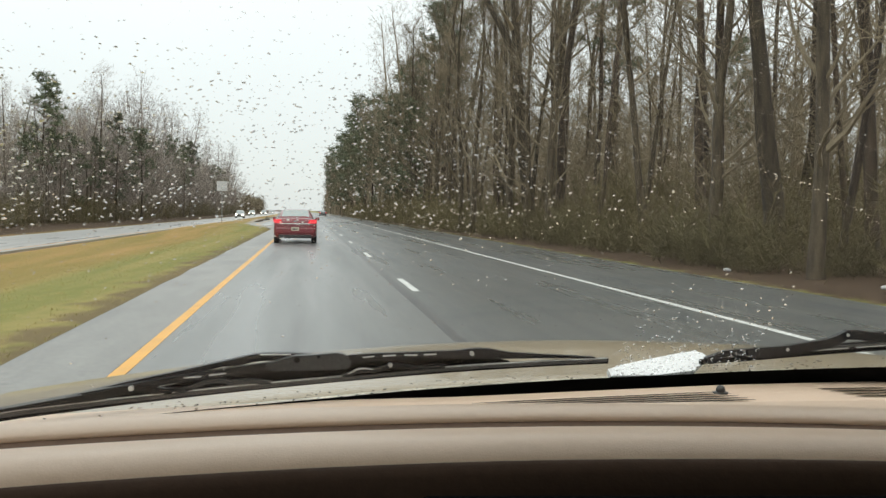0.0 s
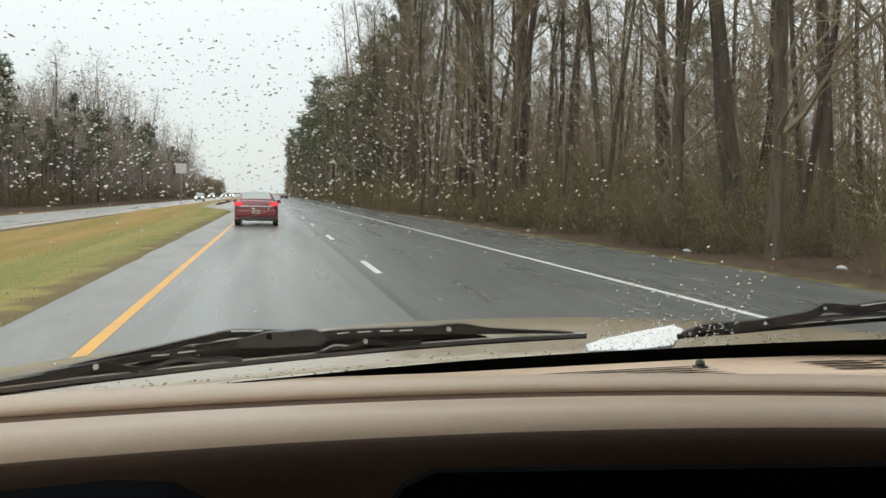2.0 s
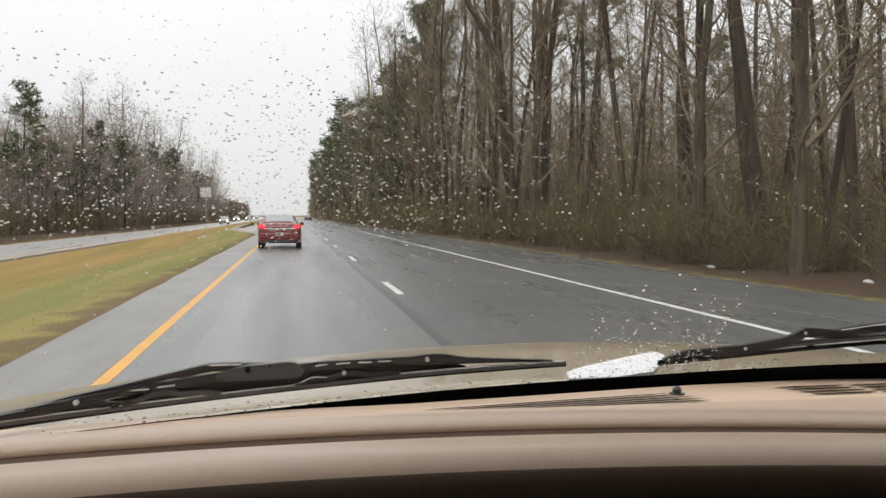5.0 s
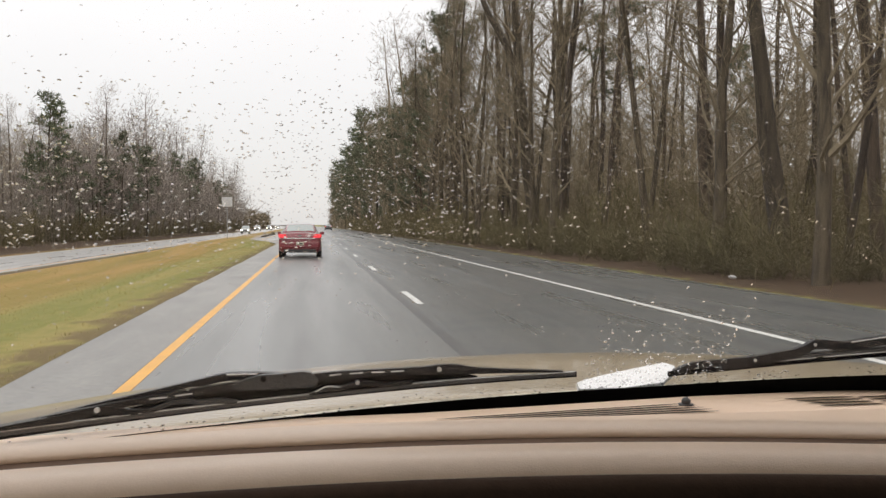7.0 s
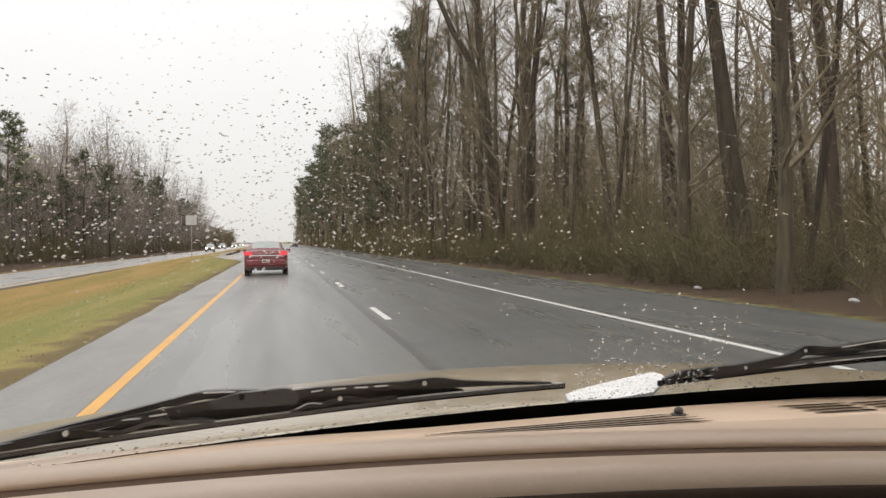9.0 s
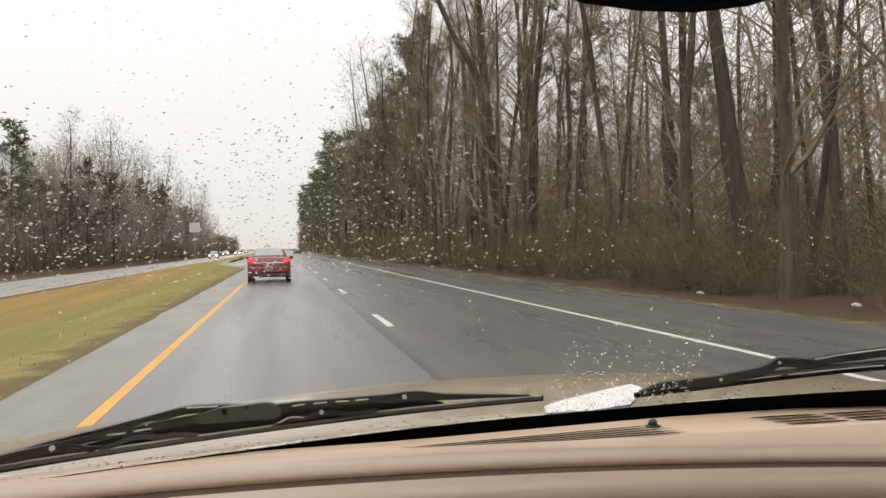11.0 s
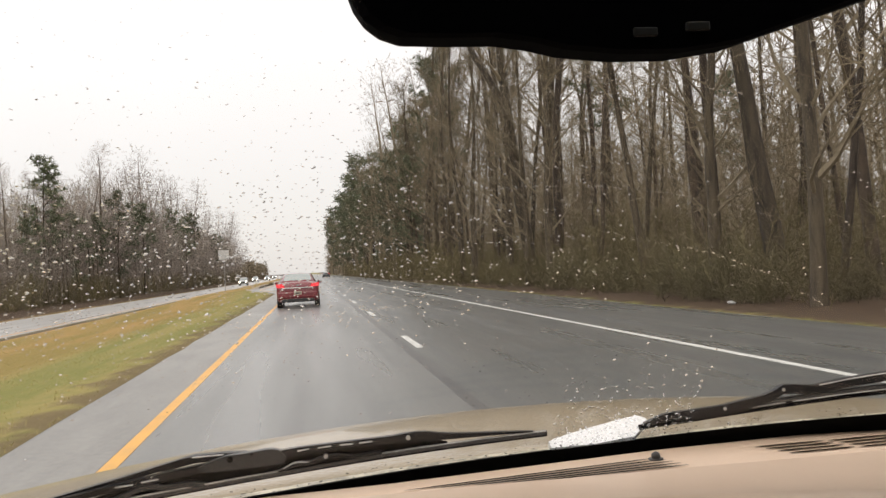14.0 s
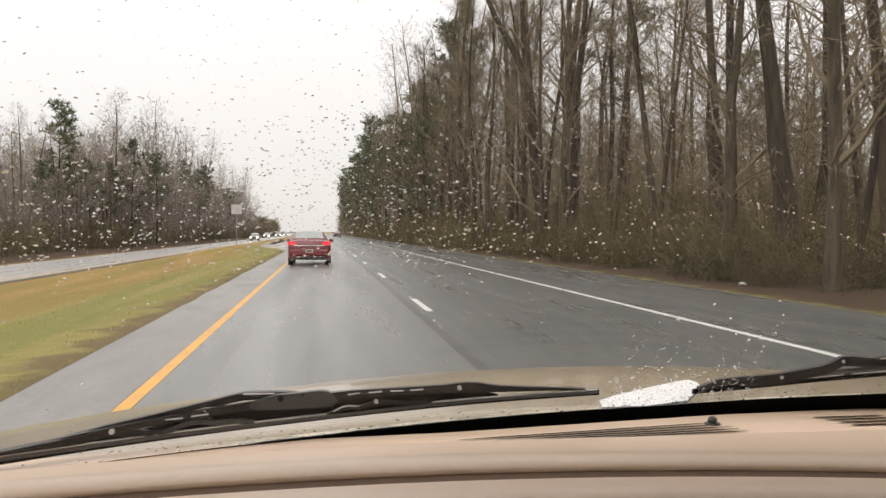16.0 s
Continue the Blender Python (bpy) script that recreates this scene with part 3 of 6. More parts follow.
for y in (92, 103, 114, 124, 135, 147, 160, 174, 190, 210, 235, 262, 300, 350):
    plant((pines if y < 110 else far_pines)[1], random.uniform(12.8, 15.5), y + random.uniform(-4, 4), random.uniform(0, 360), random.uniform(0.85, 1.1))
    plant((pines if y < 110 else far_pines)[random.choice((2, 2, 0))], random.uniform(11.4, 12.6), y + random.uniform(2, 8), random.uniform(0, 360), random.uniform(0.8, 1.1))
for k in range(19):
    plant(far_pines[random.choice((1, 1, 2))], random.uniform(10.9, 12.0), 170 + 13.5 * k + random.uniform(-4, 4), random.uniform(0, 360), random.uniform(1.0, 1.22))
for y in (34, 58):
    plant(pines[1], random.uniform(17, 24), y, random.uniform(0, 360), random.uniform(0.95, 1.15))
# left woods
y = 36.0
while y < 350:
    where = (random.uniform(-30.5, -27.5), y, random.uniform(0, 360), random.uniform(0.85, 1.12) * (0.58 if y < 90 else 0.78 if y < 125 else 1.05 if y < 150 else 1.25))
    if y < 130:
        plant(random.choice(left_kinds), *where)
    else:
        plant_far(random.choice(far_left_lists), *where)
    if y < 260:
        where = (random.uniform(-36, -31), y + random.uniform(0, 3), random.uniform(0, 360), random.uniform(0.95, 1.2) * (0.60 if y < 90 else 0.95 if y > 125 else 0.70))
        if y < 90:
            plant(random.choice(left_kinds), *where)
        else:
            plant_far(random.choice(far_left_lists), *where)
    y += random.uniform(2.4, 4.6) * (2.4 if y > 180 else 1.0)
for y, sc in ((74, 0.48), (86, 0.52), (97, 0.55), (104, 0.92), (109, 0.60), (116, 0.66), (124, 0.62)):
    plant(far_pines[random.choice((0, 2))], random.uniform(-30, -27), y, random.uniform(0, 360), sc)
for y in (131, 150, 161, 172, 186, 200, 215, 240, 270, 300):
    plant(far_pines[random.choice((0, 2))], random.uniform(-29, -26), y, random.uniform(0, 360), random.uniform(0.8, 1.0))

tagged(mesh_object("far_roadside_trees", FV, FF, TWIG), "leafless grey-brown trees lining the road far ahead", "trees", kind="stuff")
tagged(mesh_object("far_median_trees", LV, LF, TWIG_HAZE), "leafless trees beyond the far carriageway, paled by painted haze", "trees", kind="stuff")
for k, spare in enumerate(kinds + edge_kinds + slim_kinds + left_kinds + pines + far_pines):
    if spare.name not in used:
        plant(spare, 19.0 + k, 20.0 + 3 * k, 40 * k)

# brush under and in front of the trees
random.seed(31)
brush_lists = [thicket(300 + i, h, w, n, t, 0.011) for i, (h, w, n, t) in enumerate(((3.6, 3.0, 26, 24), (5.0, 3.4, 26, 28), (2.2, 3.0, 28, 20)))]
brush = []
for i, (V, F) in enumerate(brush_lists):
    b = tagged(mesh_object("brush_thicket", V, F, BRUSH), "tangled olive-brown leafless brush under the trees", "brush", "roadside brush")
    brush.append(b)
for k, spare in enumerate(brush):
    plant(spare, 17.0, 40.0 + 6 * k, 0)
shrub_lists = [thicket(360 + i, 1.7, 2.6, 46, 34, 0.011) for i in range(2)]
shrubs = [tagged(mesh_object("shrub", V, F, OLIVE), "low tangled olive-brown shrub at the edge of the woods", "shrub", "roadside brush") for V, F in shrub_lists]
for k, spare in enumerate(shrubs):
    plant(spare, 12.9, 26.0 + 3 * k, 0)
y = 21.0
while y < 75:
    plant(random.choice(shrubs), random.uniform(12.3, 14.0), y, random.uniform(0, 360), random.uniform(0.5, 1.15))
    y += random.uniform(1.6, 4.2)
tall_lists = [thicket(330 + i, 11.0, 3.8, 20, 38, 0.016) for i in range(2)]
saplings = [tagged(mesh_object("sapling_thicket", V, F, TWIG), "thicket of tall thin leafless saplings", "saplings", "roadside brush") for V, F in tall_lists]
left_saplings = [tagged(mesh_object("sapling_thicket", V, F, TWIG_HAZE), "dense thicket of leafless saplings by the far carriageway, haze painted grey", "saplings", "roadside brush")
                 for V, F in (thicket(340 + i, 10.5, 4.2, 24, 52, 0.022) for i in range(2))]
for k, spare in enumerate(saplings):
    plant(spare, 18.0, 52.0 + 6 * k, 0)
y = 14.0
while y < 240:
    plant(brush[random.choice((0, 0, 2))], random.uniform(12.4, 14.4), y, random.uniform(0, 360), random.uniform(0.55, 1.0))
    plant(brush[random.choice((0, 1))], random.uniform(16, 21), y + 1, random.uniform(0, 360), random.uniform(0.9, 1.3))
    plant(random.choice(saplings), random.uniform(15, 24), y + 1.5, random.uniform(0, 360), random.uniform(0.7, 1.2))
    y += 2.3 if y < 80 else 6.0
y = 66.0
while y < 260:
    plant(brush[random.choice((0, 1, 1))], random.uniform(10.9, 12.0), y, random.uniform(0, 360), random.uniform(0.7, 1.15))
    y += 2.6 if y < 130 else 4.5
y = 34.0
while y < 350:
    tall = 1.0 if y < 112 else 1.5 if y < 150 else 1.85
    plant(brush[random.choice((0, 1))], random.uniform(-27.5, -25.5), y, random.uniform(0, 360), random.uniform(0.7, 1.1))
    plant(random.choice(left_saplings), random.uniform(-31, -27.5), y + 1.5, random.uniform(0, 360), tall * random.uniform(0.55, 0.9))
    plant(random.choice(left_saplings), random.uniform(-36, -32), y + 0.5, random.uniform(0, 360), tall * random.uniform(0.7, 0.98))
    y += 2.5 if y < 130 else 4.4

# the depth of the woods, where single trees cannot be told apart
random.seed(41)
V, F = [], []
for i in range(1250):
    if i % 5 > 1:
        x, y = random.uniform(24, 75), random.uniform(14, 330)
    else:
        x, y = random.uniform(-75, -34), random.uniform(35, 420)
    h = random.uniform(9, 19) if x > 0 else random.uniform(8, 13)
    base = Vector((x, y, ground_z(x, y) - 0.2))
    s = stem(base, Vector((random.gauss(0, 0.05), random.gauss(0, 0.05), 1)), h, 0.2, 5, 0.04, 0.05)
    tube(V, F, s, random.uniform(0.1, 0.24), 0.03, 4)
    for k in range(46):
        p, d = at(s, random.uniform(0.08, 1.0))
        a = random.uniform(0, 6.28)
        sliver(V, F, p, Vector((math.cos(a), math.sin(a), random.uniform(0.2, 1.4))).normalized(), random.uniform(1.2, 3.6), 0.05)
    for k in range(8):
        p = base + Vector((random.gauss(0, 2), random.gauss(0, 2), 0))
        sliver(V, F, p, Vector((random.gauss(0, 0.3), random.gauss(0, 0.3), 1)).normalized(), random.uniform(2, 8), 0.045)
for i in range(54000):
    x = random.uniform(15.5, 48) if i % 5 > 1 else random.uniform(-42, -28)
    y = random.uniform(14, 130) if x > 0 else random.uniform(36, 350)
    z = random.uniform(0.5, 19) * (0.72 if x > 0 else 0.58 if y < 115 else 0.78)
    p = Vector((x, y, ground_z(x, y) + z))
    sliver(V, F, p, Vector((random.gauss(0, 0.5), random.gauss(0, 0.5), random.uniform(0.1, 1))).normalized(), random.uniform(0.6, 2.4), 0.011 + 0.0001 * y)
tagged(mesh_object("deep_woods", V, F, TWIG), "grey-brown mass of leafless trunks and branches deep in the woods", "woods", kind="stuff")
V, F = [], []
for i in range(660):
    if i % 3 == 0:
        x, y = random.uniform(-70, -27), random.uniform(420, 760)
    else:
        x, y = random.uniform(14, 30), random.uniform(445, 560)
    h = random.uniform(5, 10) + 6 * abs(noise.noise(Vector((x * 0.03, y * 0.012, 8))))
    base = Vector((x, y, ground_z(x, y) - 0.2))
    s = stem(base, Vector((0, 0, 1)), h, 0.2, 3, 0.03, 0.05)
    tube(V, F, s, 0.3, 0.05, 3)
    for k in range(70):
        p, d = at(s, random.uniform(0.0, 1.0))
        a = random.uniform(0, 6.28)
        sliver(V, F, p, Vector((math.cos(a), math.sin(a), random.uniform(-0.1, 0.9))).normalized(), random.uniform(1.5, 4.5), 0.14)
tagged(mesh_object("distant_woods", V, F, TWIG), "distant grey treeline along the road", "woods", kind="stuff")


# ---------------------------------------------------------------- the car that carries the camera
BEIGE = material("beige_dash_vinyl", (0.82, 0.61, 0.45), 0.36, (0.76, 0.56, 0.405), 2.0, 200, 0.07, 900, spec=0.7)
# dark copy of the dash vinyl, for the face turned from the light
SHADE_BROWN = material("dash_shade_brown", (0.09, 0.054, 0.036), 0.7, (0.07, 0.042, 0.028), 2.0, 200, 0.05, 600, spec=0.12)
# unseen cabin fabric, kept dark to cut light bounced onto the dash
FABRIC = material("dark_brown_fabric", (0.07, 0.055, 0.043), 0.9, (0.05, 0.04, 0.03), 4, 150, spec=0.2)
TAN_PAINT = material("tan_car_paint", (0.34, 0.27, 0.17), 0.28, (0.27, 0.215, 0.135), 3, 40, 0.3, 120, coat=0.5)
CREAM = material("cream_cowl", (0.60, 0.54, 0.41), 0.35, (0.20, 0.17, 0.115), 22, 90, 0.3, 150, low=0.46, high=0.60)
BLACK_RUBBER = material("black_rubber", (0.003, 0.003, 0.003), 0.8, (0.006, 0.006, 0.006), 8, 90, spec=0.02)
BLACK_METAL = material("satin_black_metal", (0.020, 0.020, 0.021), 0.24, (0.04, 0.04, 0.041), 14, 80, 0.15, 300, spec=0.6)
BLACK_PLASTIC = material("black_plastic", (0.004, 0.004, 0.005), 0.6, (0.007, 0.007, 0.008), 10, 80, spec=0.04)
GREY_STEEL = material("grey_rivet_steel", (0.55, 0.55, 0.54), 0.35, (0.4, 0.4, 0.4), 30, 90, metal=0.6)
# lining of the unseen roof, darkened to limit bounced light
HEADLINER = material("brown_headliner", (0.10, 0.083, 0.068), 0.95, (0.085, 0.07, 0.058), 3, 200, spec=0.2)
WINDSHIELD = pane("windshield_glass", (0.965, 0.985, 0.97), 1.25)
WATER = glass("rain_water", (1, 1, 1), 1.33)
XC = 0.45                         # the car's centre line

van = thing("minivan", XC, 0.6, 0.0, "tan minivan with beige dashboard and rain on its windshield", "car")


def inside(name, V, F, mat, parent=None, label="", smooth=True):
    """A part given in the road's coordinates."""
    o = (XC, 0.6, 0.0)
    base = parent or van
    return mesh_object(name, [Vector(v) - Vector(o) for v in V], F, mat, base, label, smooth)


def inside_bm(name, bm, mat, parent=None, label="", smooth=False):
    bmesh.ops.translate(bm, vec=(-XC, -0.6, 0), verts=bm.verts)
    return part(name, bm, mat, parent or van, label, smooth)


def glass_y(x):
    return 1.06 - 0.38 * (x - XC) ** 2


def seal_z(x):
    return 1.2405 + 0.02 * max(0, x) + 0.02 * max(0, x - 0.4)


REAR = [(-0.75, 0.72), (-0.274, 0.884), (-0.133, 0.917), (-0.06, 0.928), (0.03, 0.943), (0.15, 0.952), (0.28, 0.973), (0.46, 1.002), (0.69, 1.018), (1.0, 1.0), (1.7, 0.7)]


def dash_rear(x):
    for (x0, y0), (x1, y1) in zip(REAR, REAR[1:]):
        if x0 - 1e-6 <= x <= x1 + 1e-6:
            return y0 + (y1 - y0) * (x - x0) / (x1 - x0)
    return 0.7


def crease_y(x):
    return max(0.40, 0.497 - 0.5 * (x - 0.09) ** 2)


def lip_y(x):
    return crease_y(x) - 0.141


def profile(x):
    """The dashboard's top from the glass to the driver: a flat shelf with the vents, a slope up, a groove and a padded brow."""
    t, c = dash_rear(x), crease_y(x)
    seam = min(0.895, t - 0.05)
    rise = [(seam + (c + 0.05 - seam) * f, 1.2535 + 0.0712 * f) for f in (0.03, 0.35, 0.7, 1.0)]
    return [(t + 0.02, 1.215), (t + 0.004, 1.2455), (t, 1.2495), (t * 0.5 + seam * 0.5, 1.2505), (seam + 0.006, 1.2505), (seam + 0.002, 1.2495), (seam - 0.002, 1.252)] + rise + [
        (c + 0.040, 1.3306), (c + 0.030, 1.3328), (c + 0.023, 1.3337), (c + 0.017, 1.3338), (c + 0.012, 1.3334), (c + 0.008, 1.3325), (c + 0.005, 1.3312), (c + 0.0036, 1.3298), (c + 0.0040, 1.3285), (c + 0.010, 1.3262), (c + 0.024, 1.3220), (c + 0.028, 1.3100), (c - 0.003, 1.3080), (c - 0.005, 1.3268), (c - 0.010, 1.3292),
        (c - 0.020, 1.3318), (c - 0.032, 1.3337), (c - 0.042, 1.3348), (c - 0.049, 1.3351)] + [
        (c - 0.050 - 0.021 * math.sin(q), 1.3351 - 0.017 * (1 - math.cos(q))) for q in (radians(a) for a in (8, 18, 28, 38, 48, 58, 68, 78, 88))] + [(c - 0.0705, 1.30), (c - 0.0705, 1.25), (c - 0.07, 0.8)]




XS = [XC - 0.88 + 0.0302 * i for i in range(59)]
V = [(x, y, z) for x in XS for y, z in profile(x)]
k = len(profile(0))
F = [(i * k + j, i * k + j + 1, (i + 1) * k + j + 1, (i + 1) * k + j) for i in range(len(XS) - 1) for j in range(k - 1)]
dash = inside("dashboard", V, F, BEIGE, label="beige vinyl dashboard with a moulded groove")
# the brow's shaded front, with its shade put in as dark brown
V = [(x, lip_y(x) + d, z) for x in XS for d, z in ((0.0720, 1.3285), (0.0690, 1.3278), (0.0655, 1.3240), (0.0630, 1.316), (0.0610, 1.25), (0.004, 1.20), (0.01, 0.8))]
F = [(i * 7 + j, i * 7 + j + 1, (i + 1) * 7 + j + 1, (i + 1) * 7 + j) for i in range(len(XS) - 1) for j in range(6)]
inside("lower_dash", V, F, SHADE_BROWN, dash, "lower face of the dashboard, its shade painted dark brown")
# dark brown strip laid in the groove as its shade
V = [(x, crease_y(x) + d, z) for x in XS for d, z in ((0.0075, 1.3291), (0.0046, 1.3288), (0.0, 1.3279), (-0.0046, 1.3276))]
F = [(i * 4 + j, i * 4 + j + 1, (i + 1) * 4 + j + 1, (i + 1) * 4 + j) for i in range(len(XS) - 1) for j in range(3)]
inside("groove_seam", V, F, material("groove_shade_brown", (0.20, 0.125, 0.085), 0.7, (0.16, 0.10, 0.07), 2.0, 200, spec=0.15), dash, "dark strip painting the shade in the dashboard groove")


def dash_z(x, y):
    pts = profile(x)
    for (y0, z0), (y1, z1) in zip(pts[2:], pts[3:]):
        if y1 <= y <= y0:
            return z0 + (z1 - z0) * (y - y0) / (y1 - y0 - 1e-9)
    return 1.25


def slot(x0, x1, y0, y1, half):
    """A thin dark strip lying along the dash top from (x0, y0) to (x1, y1), painting a slot's inner shade."""
    V, F = [], []
    for i in range(9):
        f = i / 8
        x, y = x0 + (x1 - x0) * f, y0 + (y1 - y0) * f
        w = half * min(1, 9 * f + 0.3, 9 * (1 - f) + 0.3)
        for s in (-1, 1):
            V.append((x, y + s * w, dash_z(x, y + s * w) + 0.0012))
    for i in range(8):
        o = i * 2
        F.append((o, o + 1, o + 3, o + 2))
    return V, F


# near-black strips on the surface paint the shade inside the vents
SLOT_SHADE = material("slot_shade_dark", (0.014, 0.008, 0.004), 0.95, (0.022, 0.013, 0.007), 9, 60, spec=0.0)
for i in range(5):
    inside("vent_slot", *slot(0.155 + 0.036 * i, 0.436 + 0.004 * i, 0.909 - 0.002 * i, 0.9545 - 0.0108 * i, 0.0021), SLOT_SHADE, dash, "narrow defroster slot")
for i in range(4):
    o = 0.0138 * i
    for x0, x1 in ((0.553 + 0.006 * i, 0.636 + 0.004 * i), (0.641 + 0.004 * i, 0.72 + 0.004 * i), (0.725 + 0.004 * i, 0.80)):
        inside("vent_slot", *slot(x0, x1, 0.965 - o, 0.967 - o, 0.0028), SLOT_SHADE, dash)
bm = bmesh.new()
bmesh.ops.create_uvsphere(bm, u_segments=16, v_segments=10, radius=0.0050, matrix=Matrix.Translation((0.432, 0.951, 1.2542)))
cylinder(bm, (0.432, 0.951, 1.248), (0.432, 0.951, 1.2518), 0.0085, 0.008, 18)
inside_bm("light_sensor", bm, material("sensor_grey", (0.06, 0.058, 0.056), 0.4), dash, "small dark grey domed light sensor", True)

MATT_BLACK = material("matt_black_plastic", (0.0016, 0.0017, 0.0024), 0.9, (0.0026, 0.0027, 0.0036), 10, 80, spec=0.02)
# black trim on the front of the dash
V, F = [], []
outline = [(0.022, 1.1), (0.022, 1.330), (0.026, 1.3355), (0.036, 1.3395), (1.15, 1.3395), (1.15, 1.1)]
for d in (0.0, 0.005):
    for x, z in outline:
        V.append((x, lip_y(x) - 0.012 + d, z))
n = len(outline)
F = [tuple(range(n))] + [(i, i + n, (i + 1) % n + n, (i + 1) % n) for i in range(n)]
inside("centre_panel", V, F, MATT_BLACK, dash, "glossy black centre console panel", False)
V, outline = [], [(-0.44, 1.1), (-0.44, 1.338), (-0.062, 1.338), (-0.045, 1.336), (-0.035, 1.330), (-0.033, 1.1)]
for d in (0.0, 0.02):
    for x, z in outline:
        V.append((x, lip_y(x) - 0.011 + d, z))
inside("gauge_cluster", V, F, MATT_BLACK, dash, "dark instrument cluster", False)

# black seal at the foot of the glass, cowl and bonnet
SX = [XC - 0.86 + 0.043 * i for i in range(41)]
V, F = [], []
for x in SX:
    y, z = glass_y(x), seal_z(x)
    V += [(x, y - 0.10, 1.21), (x, y - 0.03, 1.232), (x, y - 0.004, z - 0.001), (x, y + 0.006, z), (x, y + 0.012, z - 0.02)]
F = [(i * 5 + j, i * 5 + j + 1, i * 5 + j + 6, i * 5 + j + 5) for i in range(len(SX) - 1) for j in range(4)]
inside("windshield_seal", V, F, BLACK_RUBBER, label="black rubber strip at the foot of the windshield")
V, F = [], []
rows = [(0.013, -0.02), (0.02, -0.008), (0.05, -0.009), (0.075, -0.012)]
for x in SX:
    for d, z in rows:
        V.append((x, glass_y(x) + d, seal_z(x) + z))
F = [(i * 4 + j, i * 4 + j + 1, i * 4 + j + 5, i * 4 + j + 4) for i in range(len(SX) - 1) for j in range(3)]
inside("cowl", V, F, CREAM, label="wet cream cowl under the wipers")
V, F = [], []
rows = [(0.078, 0, -0.03), (0.08, 0, -0.018), (0.13, 0, -0.014), (0.22, 0, -0.011), (0.32, 0, -0.010), (0.40, 0, -0.0125), (0.5, 0, -0.022), (0.65, 0, -0.05), (0.85, 0, -0.11), (1.0, 0, -0.2), (1.05, 0, -0.4)]
for x in SX:
    for d, _, z in rows:
        V.append((x, glass_y(x) * (1 - d * 0.5) + 1.06 * d * 0.5 + d, seal_z(x) * 0.0 + 1.243 + z - 0.055 * (x - XC) ** 2 * min(1, d * 3)))
k = len(rows)
F = [(i * k + j, i * k + j + 1, (i + 1) * k + j + 1, (i + 1) * k + j) for i in range(len(SX) - 1) for j in range(k - 1)]
inside("bonnet", V, F, TAN_PAINT, label="wet tan bonnet")
# added white plate: the sky's reflection on the wet cowl between the wipers
V = [(0.336, 1.026, 1.2565), (0.337, 1.040, 1.2615), (0.36, 1.050, 1.2655), (0.40, 1.062, 1.2705), (0.43, 1.068, 1.2745), (0.455, 1.072, 1.2775), (0.464, 1.066, 1.2752), (0.466, 1.058, 1.2715), (0.44, 1.036, 1.260), (0.39, 1.028, 1.2565)]
V2 = [(x, y + 0.004, z - 0.006) for x, y, z in V]
n = len(V)
inside("pivot_cover", V + V2, [tuple(range(n)), tuple(range(2 * n - 1, n - 1, -1))] + [(i, i + n, (i + 1) % n + n, (i + 1) % n) for i in range(n)],
       material("sky_glare_white", (0.88, 0.88, 0.87), 0.12, (0.8, 0.8, 0.78), 30, 160, 0.3, 300, spec=1.0), label="white plate painting the sky's glare on the wet cowl", smooth=False)

# windshield
def on_glass(x, v, lift=0.0):
    """A point on the outside of the windshield: v runs up from its foot."""
    y = glass_y(x) - 0.036 - v * 0.66 + 0.05 * v * (1 - v)
    z = seal_z(x) + v * 0.66 + 0.05 * v * (1 - v)
    return Vector((x, y + lift * 0.7, z + lift * 0.7))


V, F = [], []
nv = 13
for x in SX:
    for j in range(nv):
        V.append(on_glass(x, 0.86 * j / (nv - 1)))
F = [((i + 1) * nv + j, (i + 1) * nv + j + 1, i * nv + j + 1, i * nv + j) for i in range(len(SX) - 1) for j in range(nv - 1)]
shield = inside("windshield", V, F, WINDSHIELD, label="clear raked windshield")
shield.visible_shadow = False
V, F = [], []
for x in SX:
    for v in (-0.03, 0.0, 0.012, 0.0175):
        V.append(on_glass(x, v, -0.002))
F = [((i + 1) * 4 + j, (i + 1) * 4 + j + 1, i * 4 + j + 1, i * 4 + j) for i in range(len(SX) - 1) for j in range(3)]
inside("black_border", V, F, BLACK_RUBBER, shield, "black printed border along the foot of the glass")


# wipers
def on_base(x, z, off=0.0):
    return Vector((x, 1.03 - 0.38 * (x - XC) ** 2 + off, z))


def ribbon(top, bottom, xs, thick, off=0.0):
    """A plate standing on the windshield's foot between two heights."""
    V, F = [], []
    for x in xs:
        a, b = top(x), bottom(x)
        V += [on_base(x, a, off), on_base(x, b, off), on_base(x, b, off + thick), on_base(x, a, off + thick)]
    for i in range(len(xs) - 1):
        for j in range(4):
            o = i * 4
            F.append((o + j, o + (j + 1) % 4, o + 4 + (j + 1) % 4, o + 4 + j))
    e = (len(xs) - 1) * 4
    F += [(0, 1, 2, 3), (e + 3, e + 2, e + 1, e)]
    return V, F


def table(points):
    def f(x):
        for (x0, z0), (x1, z1) in zip(points, points[1:]):
            if x0 <= x <= x1:
                return z0 + (z1 - z0) * (x - x0) / (x1 - x0)
        return points[0][1] if x < points[0][0] else points[-1][1]
    return f


def steps(a, b, s=0.012):
    k = max(2, int((b - a) / s))
    return [a + (b - a) * i / k for i in range(k + 1)]


WIPER_DARK = material("wet_black_wiper_metal", (0.004, 0.004, 0.005), 0.3, (0.009, 0.009, 0.010), 14, 80, 0.15, 300, spec=0.25)
WIPER_GREY = material("worn_grey_wiper_metal", (0.032, 0.033, 0.034), 0.35, (0.021, 0.022, 0.023), 20, 90, 0.15, 300, spec=0.4)
